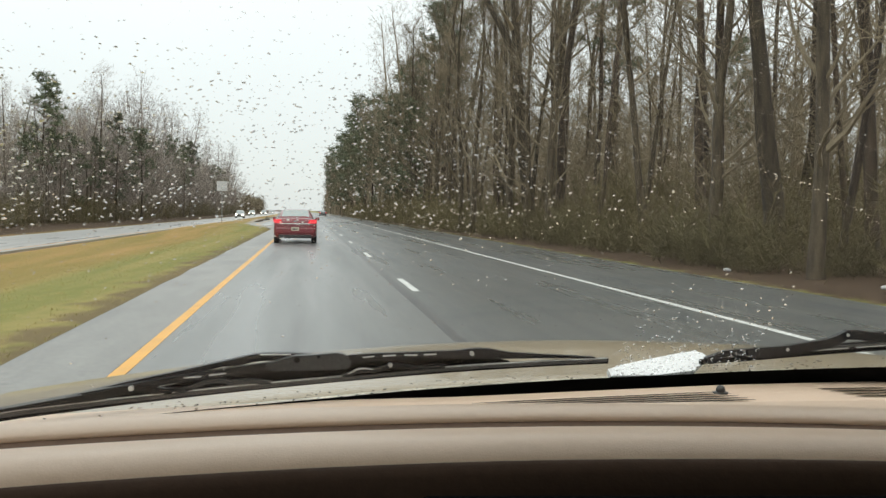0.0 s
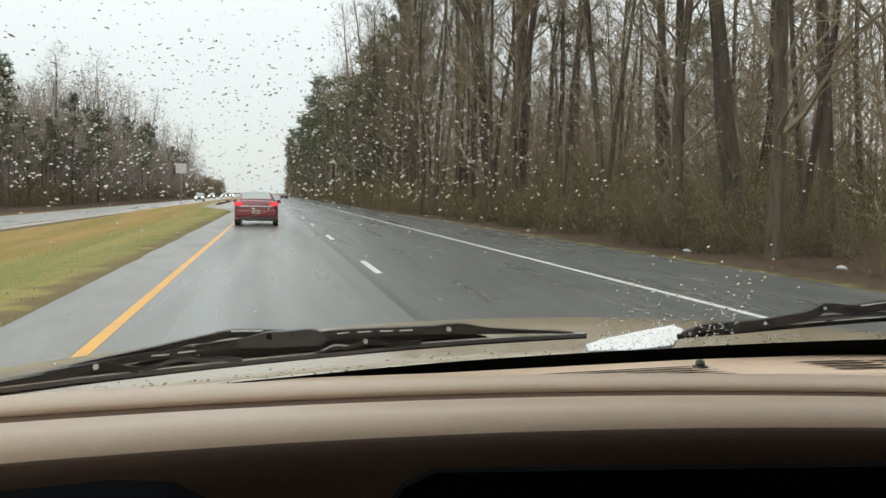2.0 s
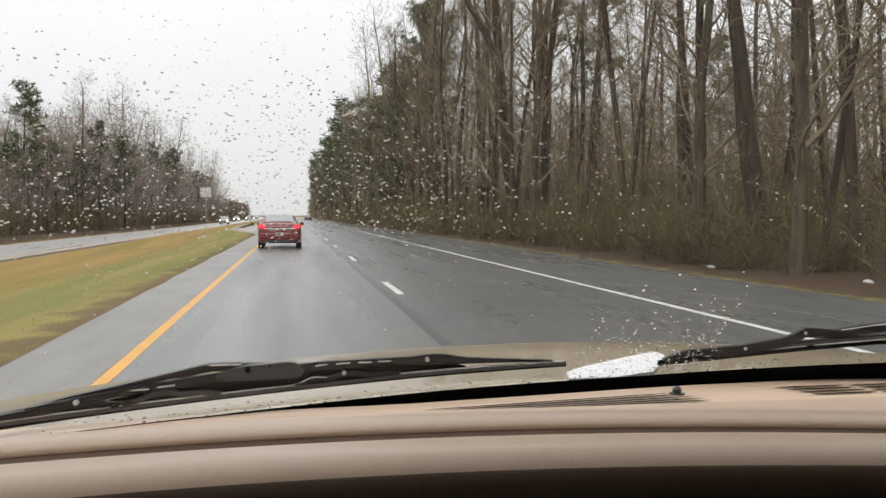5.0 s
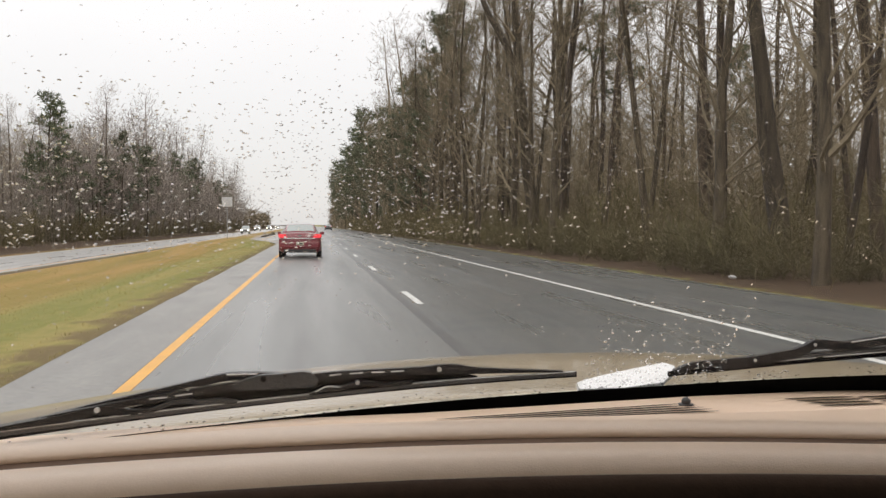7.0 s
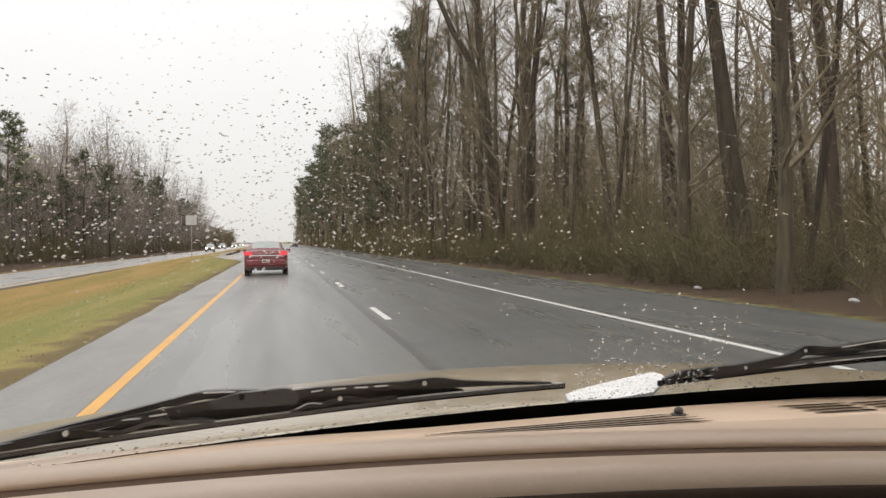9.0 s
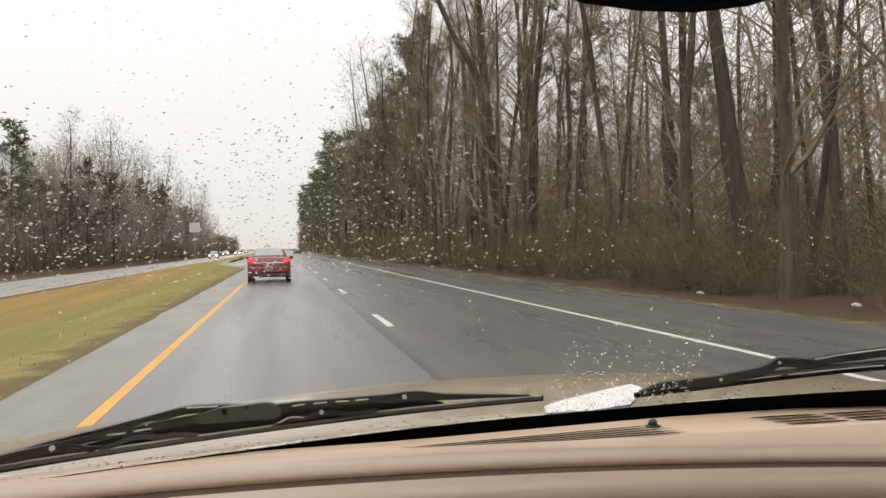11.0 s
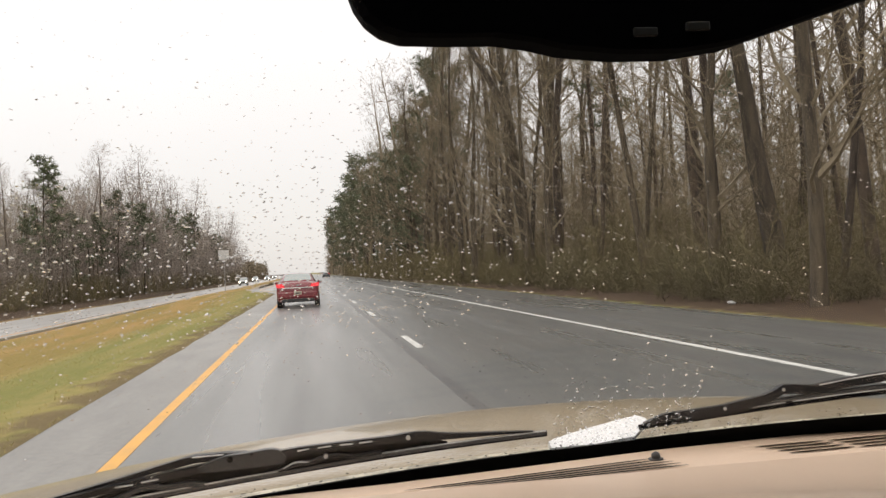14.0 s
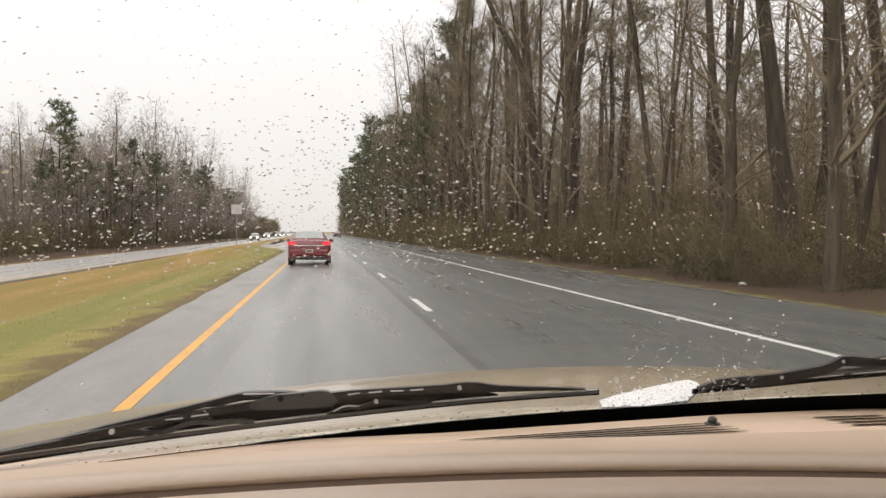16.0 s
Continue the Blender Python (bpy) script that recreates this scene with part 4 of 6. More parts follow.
# pale colour standing in for sky glints on wet metal
GLINT = material("painted_glint", (0.72, 0.72, 0.72), 0.25, (0.36, 0.36, 0.36), 40, 120, metal=0.15, spec=0.9)
blade_low = table([(-0.34, 1.2505), (-0.247, 1.2565), (-0.162, 1.2592), (-0.064, 1.2617), (0.05, 1.2643), (0.19, 1.2678), (0.332, 1.2705)])
blade_top = table([(-0.34, 1.2565), (-0.247, 1.2640), (-0.126, 1.2665), (-0.045, 1.2680), (0.039, 1.2698), (0.126, 1.2727), (0.19, 1.2742), (0.332, 1.2768)])
wiper = inside("wiper", *ribbon(blade_top, blade_low, steps(-0.34, 0.332), 0.006), BLACK_RUBBER, label="black wiper lying at rest on the glass", smooth=False)
inside("blade_rail", *ribbon(lambda x: blade_top(x) - 0.0012, lambda x: blade_top(x) - 0.0042, steps(-0.335, 0.33), 0.004, -0.002), material("grey_blade_rail", (0.05, 0.05, 0.052), 0.28, (0.035, 0.035, 0.036), 12, 60, spec=0.6), wiper, smooth=False)
# black strip added to darken the gap between bridge and blade
inside("backing", *ribbon(lambda x: blade_top(x) + 0.013 * min(1, (x + 0.19) / 0.12, (0.22 - x) / 0.05), blade_top, steps(-0.185, 0.215), 0.003, 0.004), BLACK_RUBBER, wiper, smooth=False)
# left half of the bridge, the block that holds it, and the right half
left_top = table([(-0.20, 1.2735), (-0.163, 1.2776), (-0.13, 1.2806), (-0.089, 1.2846), (-0.04, 1.2884)])
left_low = table([(-0.20, 1.2700), (-0.163, 1.2712), (-0.13, 1.2748), (-0.089, 1.2772), (-0.04, 1.2806)])
inside("bridge", *ribbon(left_top, left_low, steps(-0.20, -0.038), 0.008, -0.002), WIPER_DARK, wiper, smooth=False)
block_top = table([(-0.045, 1.2862), (-0.03, 1.2912), (-0.017, 1.2938), (-0.002, 1.2935), (0.023, 1.2944), (0.031, 1.2928), (0.036, 1.2886), (0.0396, 1.2838)])
block_low = table([(-0.045, 1.2846), (-0.040, 1.2802), (-0.004, 1.2785), (0.036, 1.2775), (0.0396, 1.2830)])
inside("holder", *ribbon(block_top, block_low, steps(-0.045, 0.0396, 0.004), 0.010, -0.006), WIPER_GREY, wiper, "grey holder clipped on the blade", False)
right_top = table([(0.03, 1.2905), (0.051, 1.2916), (0.109, 1.2908), (0.154, 1.2906), (0.172, 1.2922), (0.188, 1.2916), (0.21, 1.2868), (0.25, 1.2832), (0.315, 1.2785)])
right_low = table([(0.03, 1.2825), (0.109, 1.2838), (0.154, 1.2822), (0.176, 1.2812), (0.2, 1.2800), (0.315, 1.2772)])
inside("bridge", *ribbon(right_top, right_low, steps(0.03, 0.315), 0.008, -0.003), WIPER_DARK, wiper, smooth=False)
claw1 = table([(0.030, 1.2706), (0.0395, 1.2735), (0.0455, 1.2765), (0.0520, 1.2770), (0.062, 1.2752), (0.08, 1.2795), (0.092, 1.2792), (0.11, 1.2752), (0.14, 1.2762)])
inside("claw", *ribbon(claw1, lambda x: max(blade_top(x), claw1(x) - 0.0042), steps(0.030, 0.14, 0.005), 0.006, -0.004), WIPER_DARK, wiper, smooth=False)
inside("claw", *ribbon(lambda x: claw1(x) + 0.0006, lambda x: claw1(x) - 0.0005, steps(0.036, 0.062, 0.004), 0.003, -0.0055), GLINT, wiper, "bright wet edge of the claw", False)
claw2 = table([(-0.125, 1.2690), (-0.11, 1.2725), (-0.10, 1.2765), (-0.084, 1.2765), (-0.078, 1.2735), (-0.058, 1.2738), (-0.04, 1.2702)])
inside("claw", *ribbon(claw2, lambda x: max(blade_top(x), claw2(x) - 0.0045), steps(-0.125, -0.04, 0.005), 0.006, -0.004), WIPER_GREY, wiper, smooth=False)
claw3 = table([(-0.34, 1.2580), (-0.26, 1.2665), (-0.185, 1.2735), (-0.165, 1.2775), (-0.152, 1.2768), (-0.135, 1.2715), (-0.11, 1.2690)])
inside("claw", *ribbon(claw3, lambda x: max(blade_top(x) + 0.0008, claw3(x) - 0.0075), steps(-0.34, -0.11, 0.008), 0.006, -0.004), WIPER_DARK, wiper, smooth=False)
RAIL_GLINT = GLINT
# rails and short edge dashes carry highlights as painted pale lines
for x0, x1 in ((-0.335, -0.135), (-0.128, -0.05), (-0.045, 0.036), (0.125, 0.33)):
    inside("steel_rail", *ribbon(lambda x: blade_top(x) + 0.0008, lambda x: blade_top(x) - 0.0002, steps(x0, x1), 0.004, -0.003), RAIL_GLINT, wiper, "thin stainless rail on the blade", False)
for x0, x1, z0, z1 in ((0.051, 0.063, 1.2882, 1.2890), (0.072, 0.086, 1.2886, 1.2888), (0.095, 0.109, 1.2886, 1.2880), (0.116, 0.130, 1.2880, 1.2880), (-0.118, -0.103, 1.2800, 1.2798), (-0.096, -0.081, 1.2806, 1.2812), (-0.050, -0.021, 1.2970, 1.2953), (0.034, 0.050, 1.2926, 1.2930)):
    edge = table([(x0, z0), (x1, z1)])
    inside("wet_edge", *ribbon(lambda x: edge(x) + 0.0006, lambda x: edge(x) - 0.0006, steps(x0, x1, 0.004), 0.002, -0.0056), GLINT, wiper, smooth=False)
arm = table([(-0.75, 1.195), (-0.45, 1.2450), (-0.30, 1.2615), (-0.209, 1.2708), (-0.169, 1.2782), (-0.121, 1.2851), (-0.0745, 1.2927), (-0.0524, 1.2967), (-0.019, 1.2949), (0.0, 1.2925)])
inside("wiper_arm", *ribbon(arm, lambda x: arm(x) - (0.0065 if x < -0.2 else 0.0052 if x < -0.08 else 0.0075), steps(-0.75, 0.0), 0.010, 0.006), WIPER_DARK, wiper, "satin black wiper arm", False)
for x, z, r, mat in ((-0.161, 1.2746, 0.0024, GREY_STEEL), (0.08, 1.2791, 0.0023, GREY_STEEL), (0.1695, 1.2872, 0.0024, GREY_STEEL), (-0.015, 1.2898, 0.0030, BLACK_RUBBER), (0.006, 1.2915, 0.0016, BLACK_RUBBER)):
    bm = bmesh.new()
    p = on_base(x, z, -0.0075)
    cylinder(bm, p, p + Vector((0, 0.006, 0)), r, n=14)
    inside_bm("rivet", bm, mat, wiper)
low2 = table([(0.44, 1.267), (0.455, 1.2685), (0.50, 1.2715), (0.694, 1.289), (1.05, 1.315)])
wiper2 = inside("wiper", *ribbon(lambda x: low2(x) + 0.0055, low2, steps(0.445, 1.05), 0.006), BLACK_RUBBER, label="black wiper lying at rest on the glass", smooth=False)
inside("blade_rail", *ribbon(lambda x: low2(x) + 0.0095, lambda x: low2(x) + 0.007, steps(0.48, 1.05), 0.005, -0.002), bpy.data.materials["grey_blade_rail"], wiper2, smooth=False)
top2 = table([(0.45, 1.276), (0.475, 1.285), (0.542, 1.2895), (0.6, 1.2995), (0.618, 1.3095), (0.635, 1.3095), (0.65, 1.307), (0.694, 1.314), (1.05, 1.355)])
inside("bridge", *ribbon(top2, lambda x: top2(x) - (0.011 if x > 0.5 else 0.007), steps(0.45, 1.05), 0.008, -0.004), WIPER_DARK, wiper2, smooth=False)
inside("claw", *ribbon(lambda x: low2(x) + 0.012, lambda x: low2(x) + 0.0085, steps(0.475, 0.8), 0.006, 0.001), WIPER_GREY, wiper2, smooth=False)
# highlight lines painted along the second wiper
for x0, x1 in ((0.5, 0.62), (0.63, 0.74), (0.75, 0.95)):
    inside("steel_rail", *ribbon(lambda x: low2(x) + 0.0066, lambda x: low2(x) + 0.0057, steps(x0, x1), 0.003, -0.003), RAIL_GLINT, wiper2, smooth=False)
inside("steel_rail", *ribbon(lambda x: top2(x) - 0.0006, lambda x: top2(x) - 0.0018, steps(0.66, 0.76), 0.002, -0.0056), RAIL_GLINT, wiper2, smooth=False)
for x, z in ((0.547, 1.286), (0.618, 1.304)):
    bm = bmesh.new()
    p = on_base(x, z, -0.0055)
    cylinder(bm, p, p + Vector((0, 0.006, 0)), 0.0019, n=14)
    inside_bm("rivet", bm, GREY_STEEL, wiper2)

# rear-view mirror
lower = [(0.107, 1.657), (0.110, 1.648), (0.117, 1.637), (0.127, 1.629), (0.141, 1.624), (0.167, 1.6230), (0.205, 1.623), (0.232, 1.619), (0.254, 1.6135), (0.294, 1.6093), (0.336, 1.6093), (0.378, 1.615), (0.422, 1.6285), (0.467, 1.642), (0.51, 1.655), (0.53, 1.668)]
outline = lower + [(0.53, 1.70), (0.50, 1.715), (0.13, 1.715), (0.108, 1.70)]
n = len(outline)
cx, cz = 0.31, 1.665
shift = -0.0005
V = []
for d, s in ((0.600, 0.97), (0.607, 1.0), (0.635, 0.985), (0.66, 0.85)):
    for x, z in outline:
        V.append((cx + shift + (x - cx) * s, d, cz + 0.0015 + (z - cz) * s))
F = [tuple(range(n))] + [(r * n + i, (r + 1) * n + i, (r + 1) * n + (i + 1) % n, r * n + (i + 1) % n) for r in range(3) for i in range(n)] + [tuple(range(4 * n - 1, 3 * n - 1, -1))]
mirror = inside("rear_view_mirror", V, F, MATT_BLACK, label="black rear-view mirror housing with two buttons", smooth=False)
for x in (0.309, 0.347):
    bm = bmesh.new()
    box(bm, x - 0.0085, 0.5965, 1.621 + (x - 0.31) * 0.09, x + 0.0085, 0.602, 1.627 + (x - 0.31) * 0.09, 0.001)
    inside_bm("button", bm, material("grey_button", (0.022, 0.024, 0.023), 0.45), mirror, "small grey mirror button")
bm = bmesh.new()
cylinder(bm, (0.31, 0.65, 1.69), (0.33, 0.70, 1.73), 0.012, n=12)
inside_bm("stalk", bm, BLACK_PLASTIC, mirror)

# the cabin round the camera, unseen: added to hold light off the dash
def sheet(name, x0, y0, z0, x1, y1, z1, mat, label="", bevel=0.015):
    bm = bmesh.new()
    box(bm, x0, y0, z0, x1, y1, z1, bevel)
    return inside_bm(name, bm, mat, label=label)


sheet("roof", XC - 0.80, -2.6, 1.765, XC + 0.80, 0.45, 1.81, HEADLINER, "unseen brown headliner that blocks light from behind")
sheet("roof_skin", XC - 0.84, -2.72, 1.812, XC + 0.84, 0.49, 1.88, TAN_PAINT, "tan painted roof", 0.033)
sheet("floor_pan", XC - 0.85, -2.6, 0.38, XC + 0.85, 1.0, 0.46, FABRIC)
sheet("rear_panel", XC - 0.85, -2.7, 0.4, XC + 0.85, -2.602, 1.76, HEADLINER)
for s in (-1, 1):
    x = XC + s * 0.90
    sheet("door", min(x, x + s * 0.06), -2.6, 0.4, max(x, x + s * 0.06), 0.55, 1.16, FABRIC, "dark door trim")
    for y in (-1.2,):
        sheet("pillar", min(x - s * 0.06, x + s * 0.02), y - 0.1, 1.16, max(x - s * 0.06, x + s * 0.02), y + 0.1, 1.76, HEADLINER)
    sheet("seat", XC + s * 0.40 - 0.25, -0.75, 0.46, XC + s * 0.40 + 0.25, -0.18, 0.86, FABRIC, "dark fabric seat", 0.07)
    sheet("backrest", XC + s * 0.40 - 0.25, -0.95, 0.80, XC + s * 0.40 + 0.25, -0.75, 1.5, FABRIC, "dark fabric backrest", 0.07)
    bm = bmesh.new()
    cylinder(bm, (XC + s * 0.93, 0.45, 1.14), (XC + s * 0.80, 0.47, 1.77), 0.045, 0.04, 10)
    inside_bm("pillar", bm, HEADLINER)
DOOR_GLASS = pane("front_door_glass", (0.6, 0.64, 0.62))
# unseen rear side panes, tinted to keep stray light out
TINTED = pane("tinted_side_glass", (0.10, 0.11, 0.105))
for s in (-1, 1):
    x = XC + s * 0.93
    inside("side_window", [(x, -2.6, 1.15), (x, -1.02, 1.15), (x - s * 0.13, -1.02, 1.765), (x - s * 0.13, -2.6, 1.765)], [(0, 1, 2, 3)], TINTED, label="unseen side window, tinted to dim the cabin", smooth=False)
    inside("side_window", [(x, -1.0, 1.15), (x, 0.46, 1.15), (x - s * 0.13, 0.40, 1.765), (x - s * 0.13, -1.0, 1.765)], [(0, 1, 2, 3)], DOOR_GLASS, label="clear front door window", smooth=False).visible_shadow = False
    inside("quarter_window", [(x, 0.47, 1.15), (x, 0.85, 1.15), (x, 0.80, 1.28), (x - s * 0.10, 0.44, 1.74)], [(0, 1, 2, 3)], DOOR_GLASS, smooth=False)
BODY_TYRE = material("tyre_rubber", (0.015, 0.015, 0.016), 0.7, (0.025, 0.025, 0.025), 8, 60)
VAN_RIM = material("van_alloy_rim", (0.5, 0.5, 0.5), 0.3, (0.35, 0.35, 0.35), 5, 30, metal=0.7)
VAN_TRIM = material("van_dark_trim", (0.02, 0.019, 0.019), 0.5, (0.03, 0.03, 0.03), 5, 30)
VAN_LENS = material("van_lamp_lens", (0.62, 0.63, 0.62), 0.1, (0.5, 0.5, 0.5), 9, 40, spec=0.9)
VAN_TAIL = material("van_tail_lens", (0.30, 0.015, 0.015), 0.15, (0.24, 0.012, 0.012), 9, 40, spec=0.8)
WHEEL_Y = (1.55, -1.5)


def side_outline():
    """The side of the body as (y, z): sill with two wheel arches, nose, belt line and tail."""
    pts = [(-2.74, 0.42), (-2.60, 0.30)]
    for y in reversed(WHEEL_Y):
        pts += [(y - 0.42 * math.cos(q), 0.34 + 0.42 * math.sin(q)) for q in (math.pi * k / 10 for k in range(11))]
    return pts + [(2.16, 0.32), (2.21, 0.50), (2.20, 0.78), (2.12, 0.90), (1.75, 0.98), (1.15, 1.03), (0.86, 1.10), (0.60, 1.15), (-2.70, 1.15), (-2.76, 0.80)]


outline = side_outline()
n = len(outline)
for s in (-1, 1):
    V = []
    for off in (0.0, 0.055):
        for y, z in outline:
            bulge = 0.985 - 0.05 * max(0, (z - 0.75) / 0.4) ** 2 - 0.10 * max(0, (y - 1.75) / 0.46) ** 2 - 0.07 * max(0, (-2.3 - y) / 0.46) ** 2
            V.append((XC + s * (bulge - off), y, z))
    F = [tuple(range(n)), tuple(range(2 * n - 1, n - 1, -1))] + [(k, k + n, (k + 1) % n + n, (k + 1) % n) for k in range(n)]
    side = inside("body_side", V, F, TAN_PAINT, label="tan painted body side with wheel arches", smooth=False)
    for y in (0.62, -0.50, -1.02):
        sheet_bm = bmesh.new()
        box(sheet_bm, XC + s * 0.984 - 0.003, y - 0.004, 0.45, XC + s * 0.984 + 0.003, y + 0.004, 1.05)
        inside_bm("door_gap", sheet_bm, VAN_TRIM)
    for y in (0.30, -0.75):
        sheet("door_handle", XC + s * 0.975 - 0.02, y - 0.09, 0.93, XC + s * 0.975 + 0.02, y + 0.09, 0.965, TAN_PAINT, bevel=0.008)
    sheet("side_moulding", XC + s * 0.985 - 0.012, -1.05, 0.56, XC + s * 0.985 + 0.012, 1.08, 0.62, VAN_TRIM, bevel=0.006)
    for y in WHEEL_Y:
        bm = bmesh.new()
        cylinder(bm, (XC + s * 0.74, y, 0.34), (XC + s * 0.955, y, 0.34), 0.34, n=32)
        bmesh.ops.bevel(bm, geom=[e for e in bm.edges if len(e.link_faces) == 2 and e.calc_face_angle(0) > 1.0], offset=0.03, segments=2, affect="EDGES")
        wheel = inside_bm("wheel", bm, BODY_TYRE, label="black tyre")
        bm = bmesh.new()
        cylinder(bm, (XC + s * 0.95, y, 0.34), (XC + s * 0.965, y, 0.34), 0.215, 0.20, 24)
        for k in range(5):
            q = 2 * math.pi * k / 5
            cylinder(bm, (XC + s * 0.967, y, 0.34), (XC + s * 0.972, y + 0.19 * math.cos(q), 0.34 + 0.19 * math.sin(q)), 0.03, 0.022, 8)
        inside_bm("rim", bm, VAN_RIM, wheel, "grey alloy rim")
    sheet("headlamp", XC + s * 0.68 - 0.19, 2.06, 0.66, XC + s * 0.68 + 0.19, 2.19, 0.82, VAN_LENS, "clear headlamp", 0.03)
    sheet("tail_lamp", XC + s * 0.82 - 0.07, -2.80, 0.72, XC + s * 0.82 + 0.07, -2.70, 1.14, VAN_TAIL, "red tail lamp", 0.02)
sheet("nose", XC - 0.86, 1.92, 0.46, XC + 0.86, 2.17, 0.86, TAN_PAINT, "tan nose panel", 0.06)
sheet("grille", XC - 0.44, 2.12, 0.66, XC + 0.44, 2.185, 0.80, VAN_TRIM, "dark grille", 0.015)
sheet("bumper", XC - 0.90, 2.04, 0.30, XC + 0.90, 2.26, 0.58, TAN_PAINT, "tan front bumper", 0.07)
sheet("bumper", XC - 0.90, -2.86, 0.34, XC + 0.90, -2.70, 0.60, TAN_PAINT, "tan rear bumper", 0.06)
sheet("tailgate", XC - 0.88, -2.80, 0.58, XC + 0.88, -2.722, 1.18, TAN_PAINT, "tan tailgate", 0.03)
inside("rear_window", [(XC - 0.84, -2.745, 1.18), (XC + 0.84, -2.745, 1.18), (XC + 0.74, -2.66, 1.79), (XC - 0.74, -2.66, 1.79)], [(0, 1, 2, 3)], TINTED, label="tinted rear window", smooth=False)

# rain on the glass
random.seed(77)
V, F = [], []


def drop(x, v, a, b, turn):
    """A bead of water domed outwards, its crest pushed up the glass by the wind."""
    p = on_glass(x, v, 0.0012)
    ux = Vector((1, -2 * 0.38 * (x - XC), 0)).normalized()
    uv = (on_glass(x, v + 0.01) - on_glass(x, v)).normalized()
    nrm = ux.cross(uv).normalized()
    if nrm.y < 0:
        nrm = -nrm
    e, f = ux * math.cos(turn) + uv * math.sin(turn), uv * math.cos(turn) - ux * math.sin(turn)
    h = min(a, b) * 0.62
    s = len(V)
    k = 8
    wob = [1 + random.gauss(0, 0.10) for _ in range(k)]
    # the flat foot has corners of its own, so that the dome bends the light cleanly
    for r, z, up in ((1.0, 0.0, 0.0), (1.0, 0.0, 0.0), (0.82, 0.52, 0.13), (0.48, 0.86, 0.38)):
        for i in range(k):
            w = 2 * math.pi * i / k
            V.append(p + e * (a * r * wob[i] * math.cos(w)) + f * (b * r * wob[i] * math.sin(w)) + uv * (b * up) + nrm * (h * z))
    V.append(p + uv * (b * 0.55) + nrm * h)
    for q in (1, 2):
        for i in range(k):
            F.append((s + q * k + i, s + q * k + (i + 1) % k, s + (q + 1) * k + (i + 1) % k, s + (q + 1) * k + i))
    for i in range(k):
        F.append((s + 3 * k + i, s + 3 * k + (i + 1) % k, s + 4 * k))
    F.append(tuple(s + i for i in range(k - 1, -1, -1)))


count = 0
while count < 8400:
    x, v = random.uniform(-0.55, 1.0), random.uniform(0.04, 0.85)
    dense = 0.20 + 0.5 * noise.noise(Vector((x * 4, v * 5, 2))) + 1.2 * math.exp(-((x + 0.03) / 0.24) ** 2 - ((v - 0.31) / 0.11) ** 2)
    if v < 0.26:
        dense *= 0.14 + 1.1 * max(0.0, v - 0.08)
    if x > 0.36:
        dense *= 0.24
    if random.random() > dense:
        continue
    s = (0.00020 + 0.00050 * random.random() ** 2.0) * (1.0 if random.random() < 0.94 else 1.5)
    s *= 0.9 if v < 0.26 else 0.8 if v > 0.44 and x < 0.35 else 1.08
    drop(x, v, s * random.uniform(1.3, 2.6), s, random.gauss(0.18 if x < 0.3 else -0.1, 0.4))
    count += 1
for i in range(420):
    x = random.uniform(0.33, 0.50)
    v = abs(random.gauss(0.03, 0.06)) + 0.01
    s = random.uniform(0.0004, 0.0013)
    drop(x, v, s * random.uniform(1.0, 2.0), s, random.gauss(0, 0.5))
# beads along the foot of the glass
for i in range(300):
    s = random.uniform(0.0004, 0.0010)
    drop(random.uniform(-0.3, 0.95), random.uniform(0.002, 0.030), s * random.uniform(1.2, 3.0), s, random.gauss(0, 0.3))
# beads pushed into arcs by the sweep of the wiper
for a2, a1, a0, x0, x1, n, big in ((-1.366, 0.765, 0.2474, 0.205, 0.61, 95, 0.8), (-1.029, 0.5365, 0.3469, 0.16, 0.50, 110, 0.62), (-0.8, 0.448, 0.4643, 0.12, 0.56, 100, 1.1)):
    for i in range(n):
        x = x0 + (x1 - x0) * (i + random.random()) / n
        if noise.noise(Vector((x * 22, a0 * 9, 4))) < -0.18:
            continue
        slope = math.atan((2 * a2 * x + a1) * 0.93)
        s = random.uniform(0.00028, 0.0006) * big
        drop(x, a2 * x * x + a1 * x + a0 + random.gauss(0, 0.0009), s * random.uniform(2.0, 4.5), s, slope + random.gauss(0, 0.08))
tagged(mesh_object("raindrops", V, F, WATER, smooth=True), "clear raindrops beaded on the outside of the windshield", "raindrops", kind="stuff")


# ---------------------------------------------------------------- traffic
# window glass with the reflected sky put into its pale base colour
CAR_GLASS = material("sky_pale_window", (0.30, 0.345, 0.33), 0.06, (0.36, 0.40, 0.39), 1.5, 9, spec=1.0)
CHROME = material("chrome_trim", (0.75, 0.75, 0.74), 0.15, (0.6, 0.6, 0.6), 5, 30, metal=0.9)
RIM = material("alloy_rim", (0.5, 0.5, 0.5), 0.3, (0.35, 0.35, 0.35), 5, 30, metal=0.7)
DARK_TRIM = material("dark_lower_trim", (0.02, 0.019, 0.019), 0.5, (0.03, 0.03, 0.03), 5, 30)
TAIL = lamp("lit_tail_lamp", (1.0, 0.04, 0.06), 0.62)
HEAD = lamp("lit_headlamp", (1.0, 0.93, 0.75), 9.0, (0.8, 0.8, 0.8))


def loft(sections):
    """Skin through rings of equal length; a ring is a list of points."""
    V, F = [], []
    n = len(sections[0])
    for s in sections:
        V += s
    for i in range(len(sections) - 1):
        for j in range(n):
            a, b = i * n + j, i * n + (j + 1) % n
            F.append((a, b, b + n, a + n))
    F.append(tuple(range(n - 1, -1, -1)))
    F.append(tuple(range((len(sections) - 1) * n, len(sections) * n)))
    return V, F


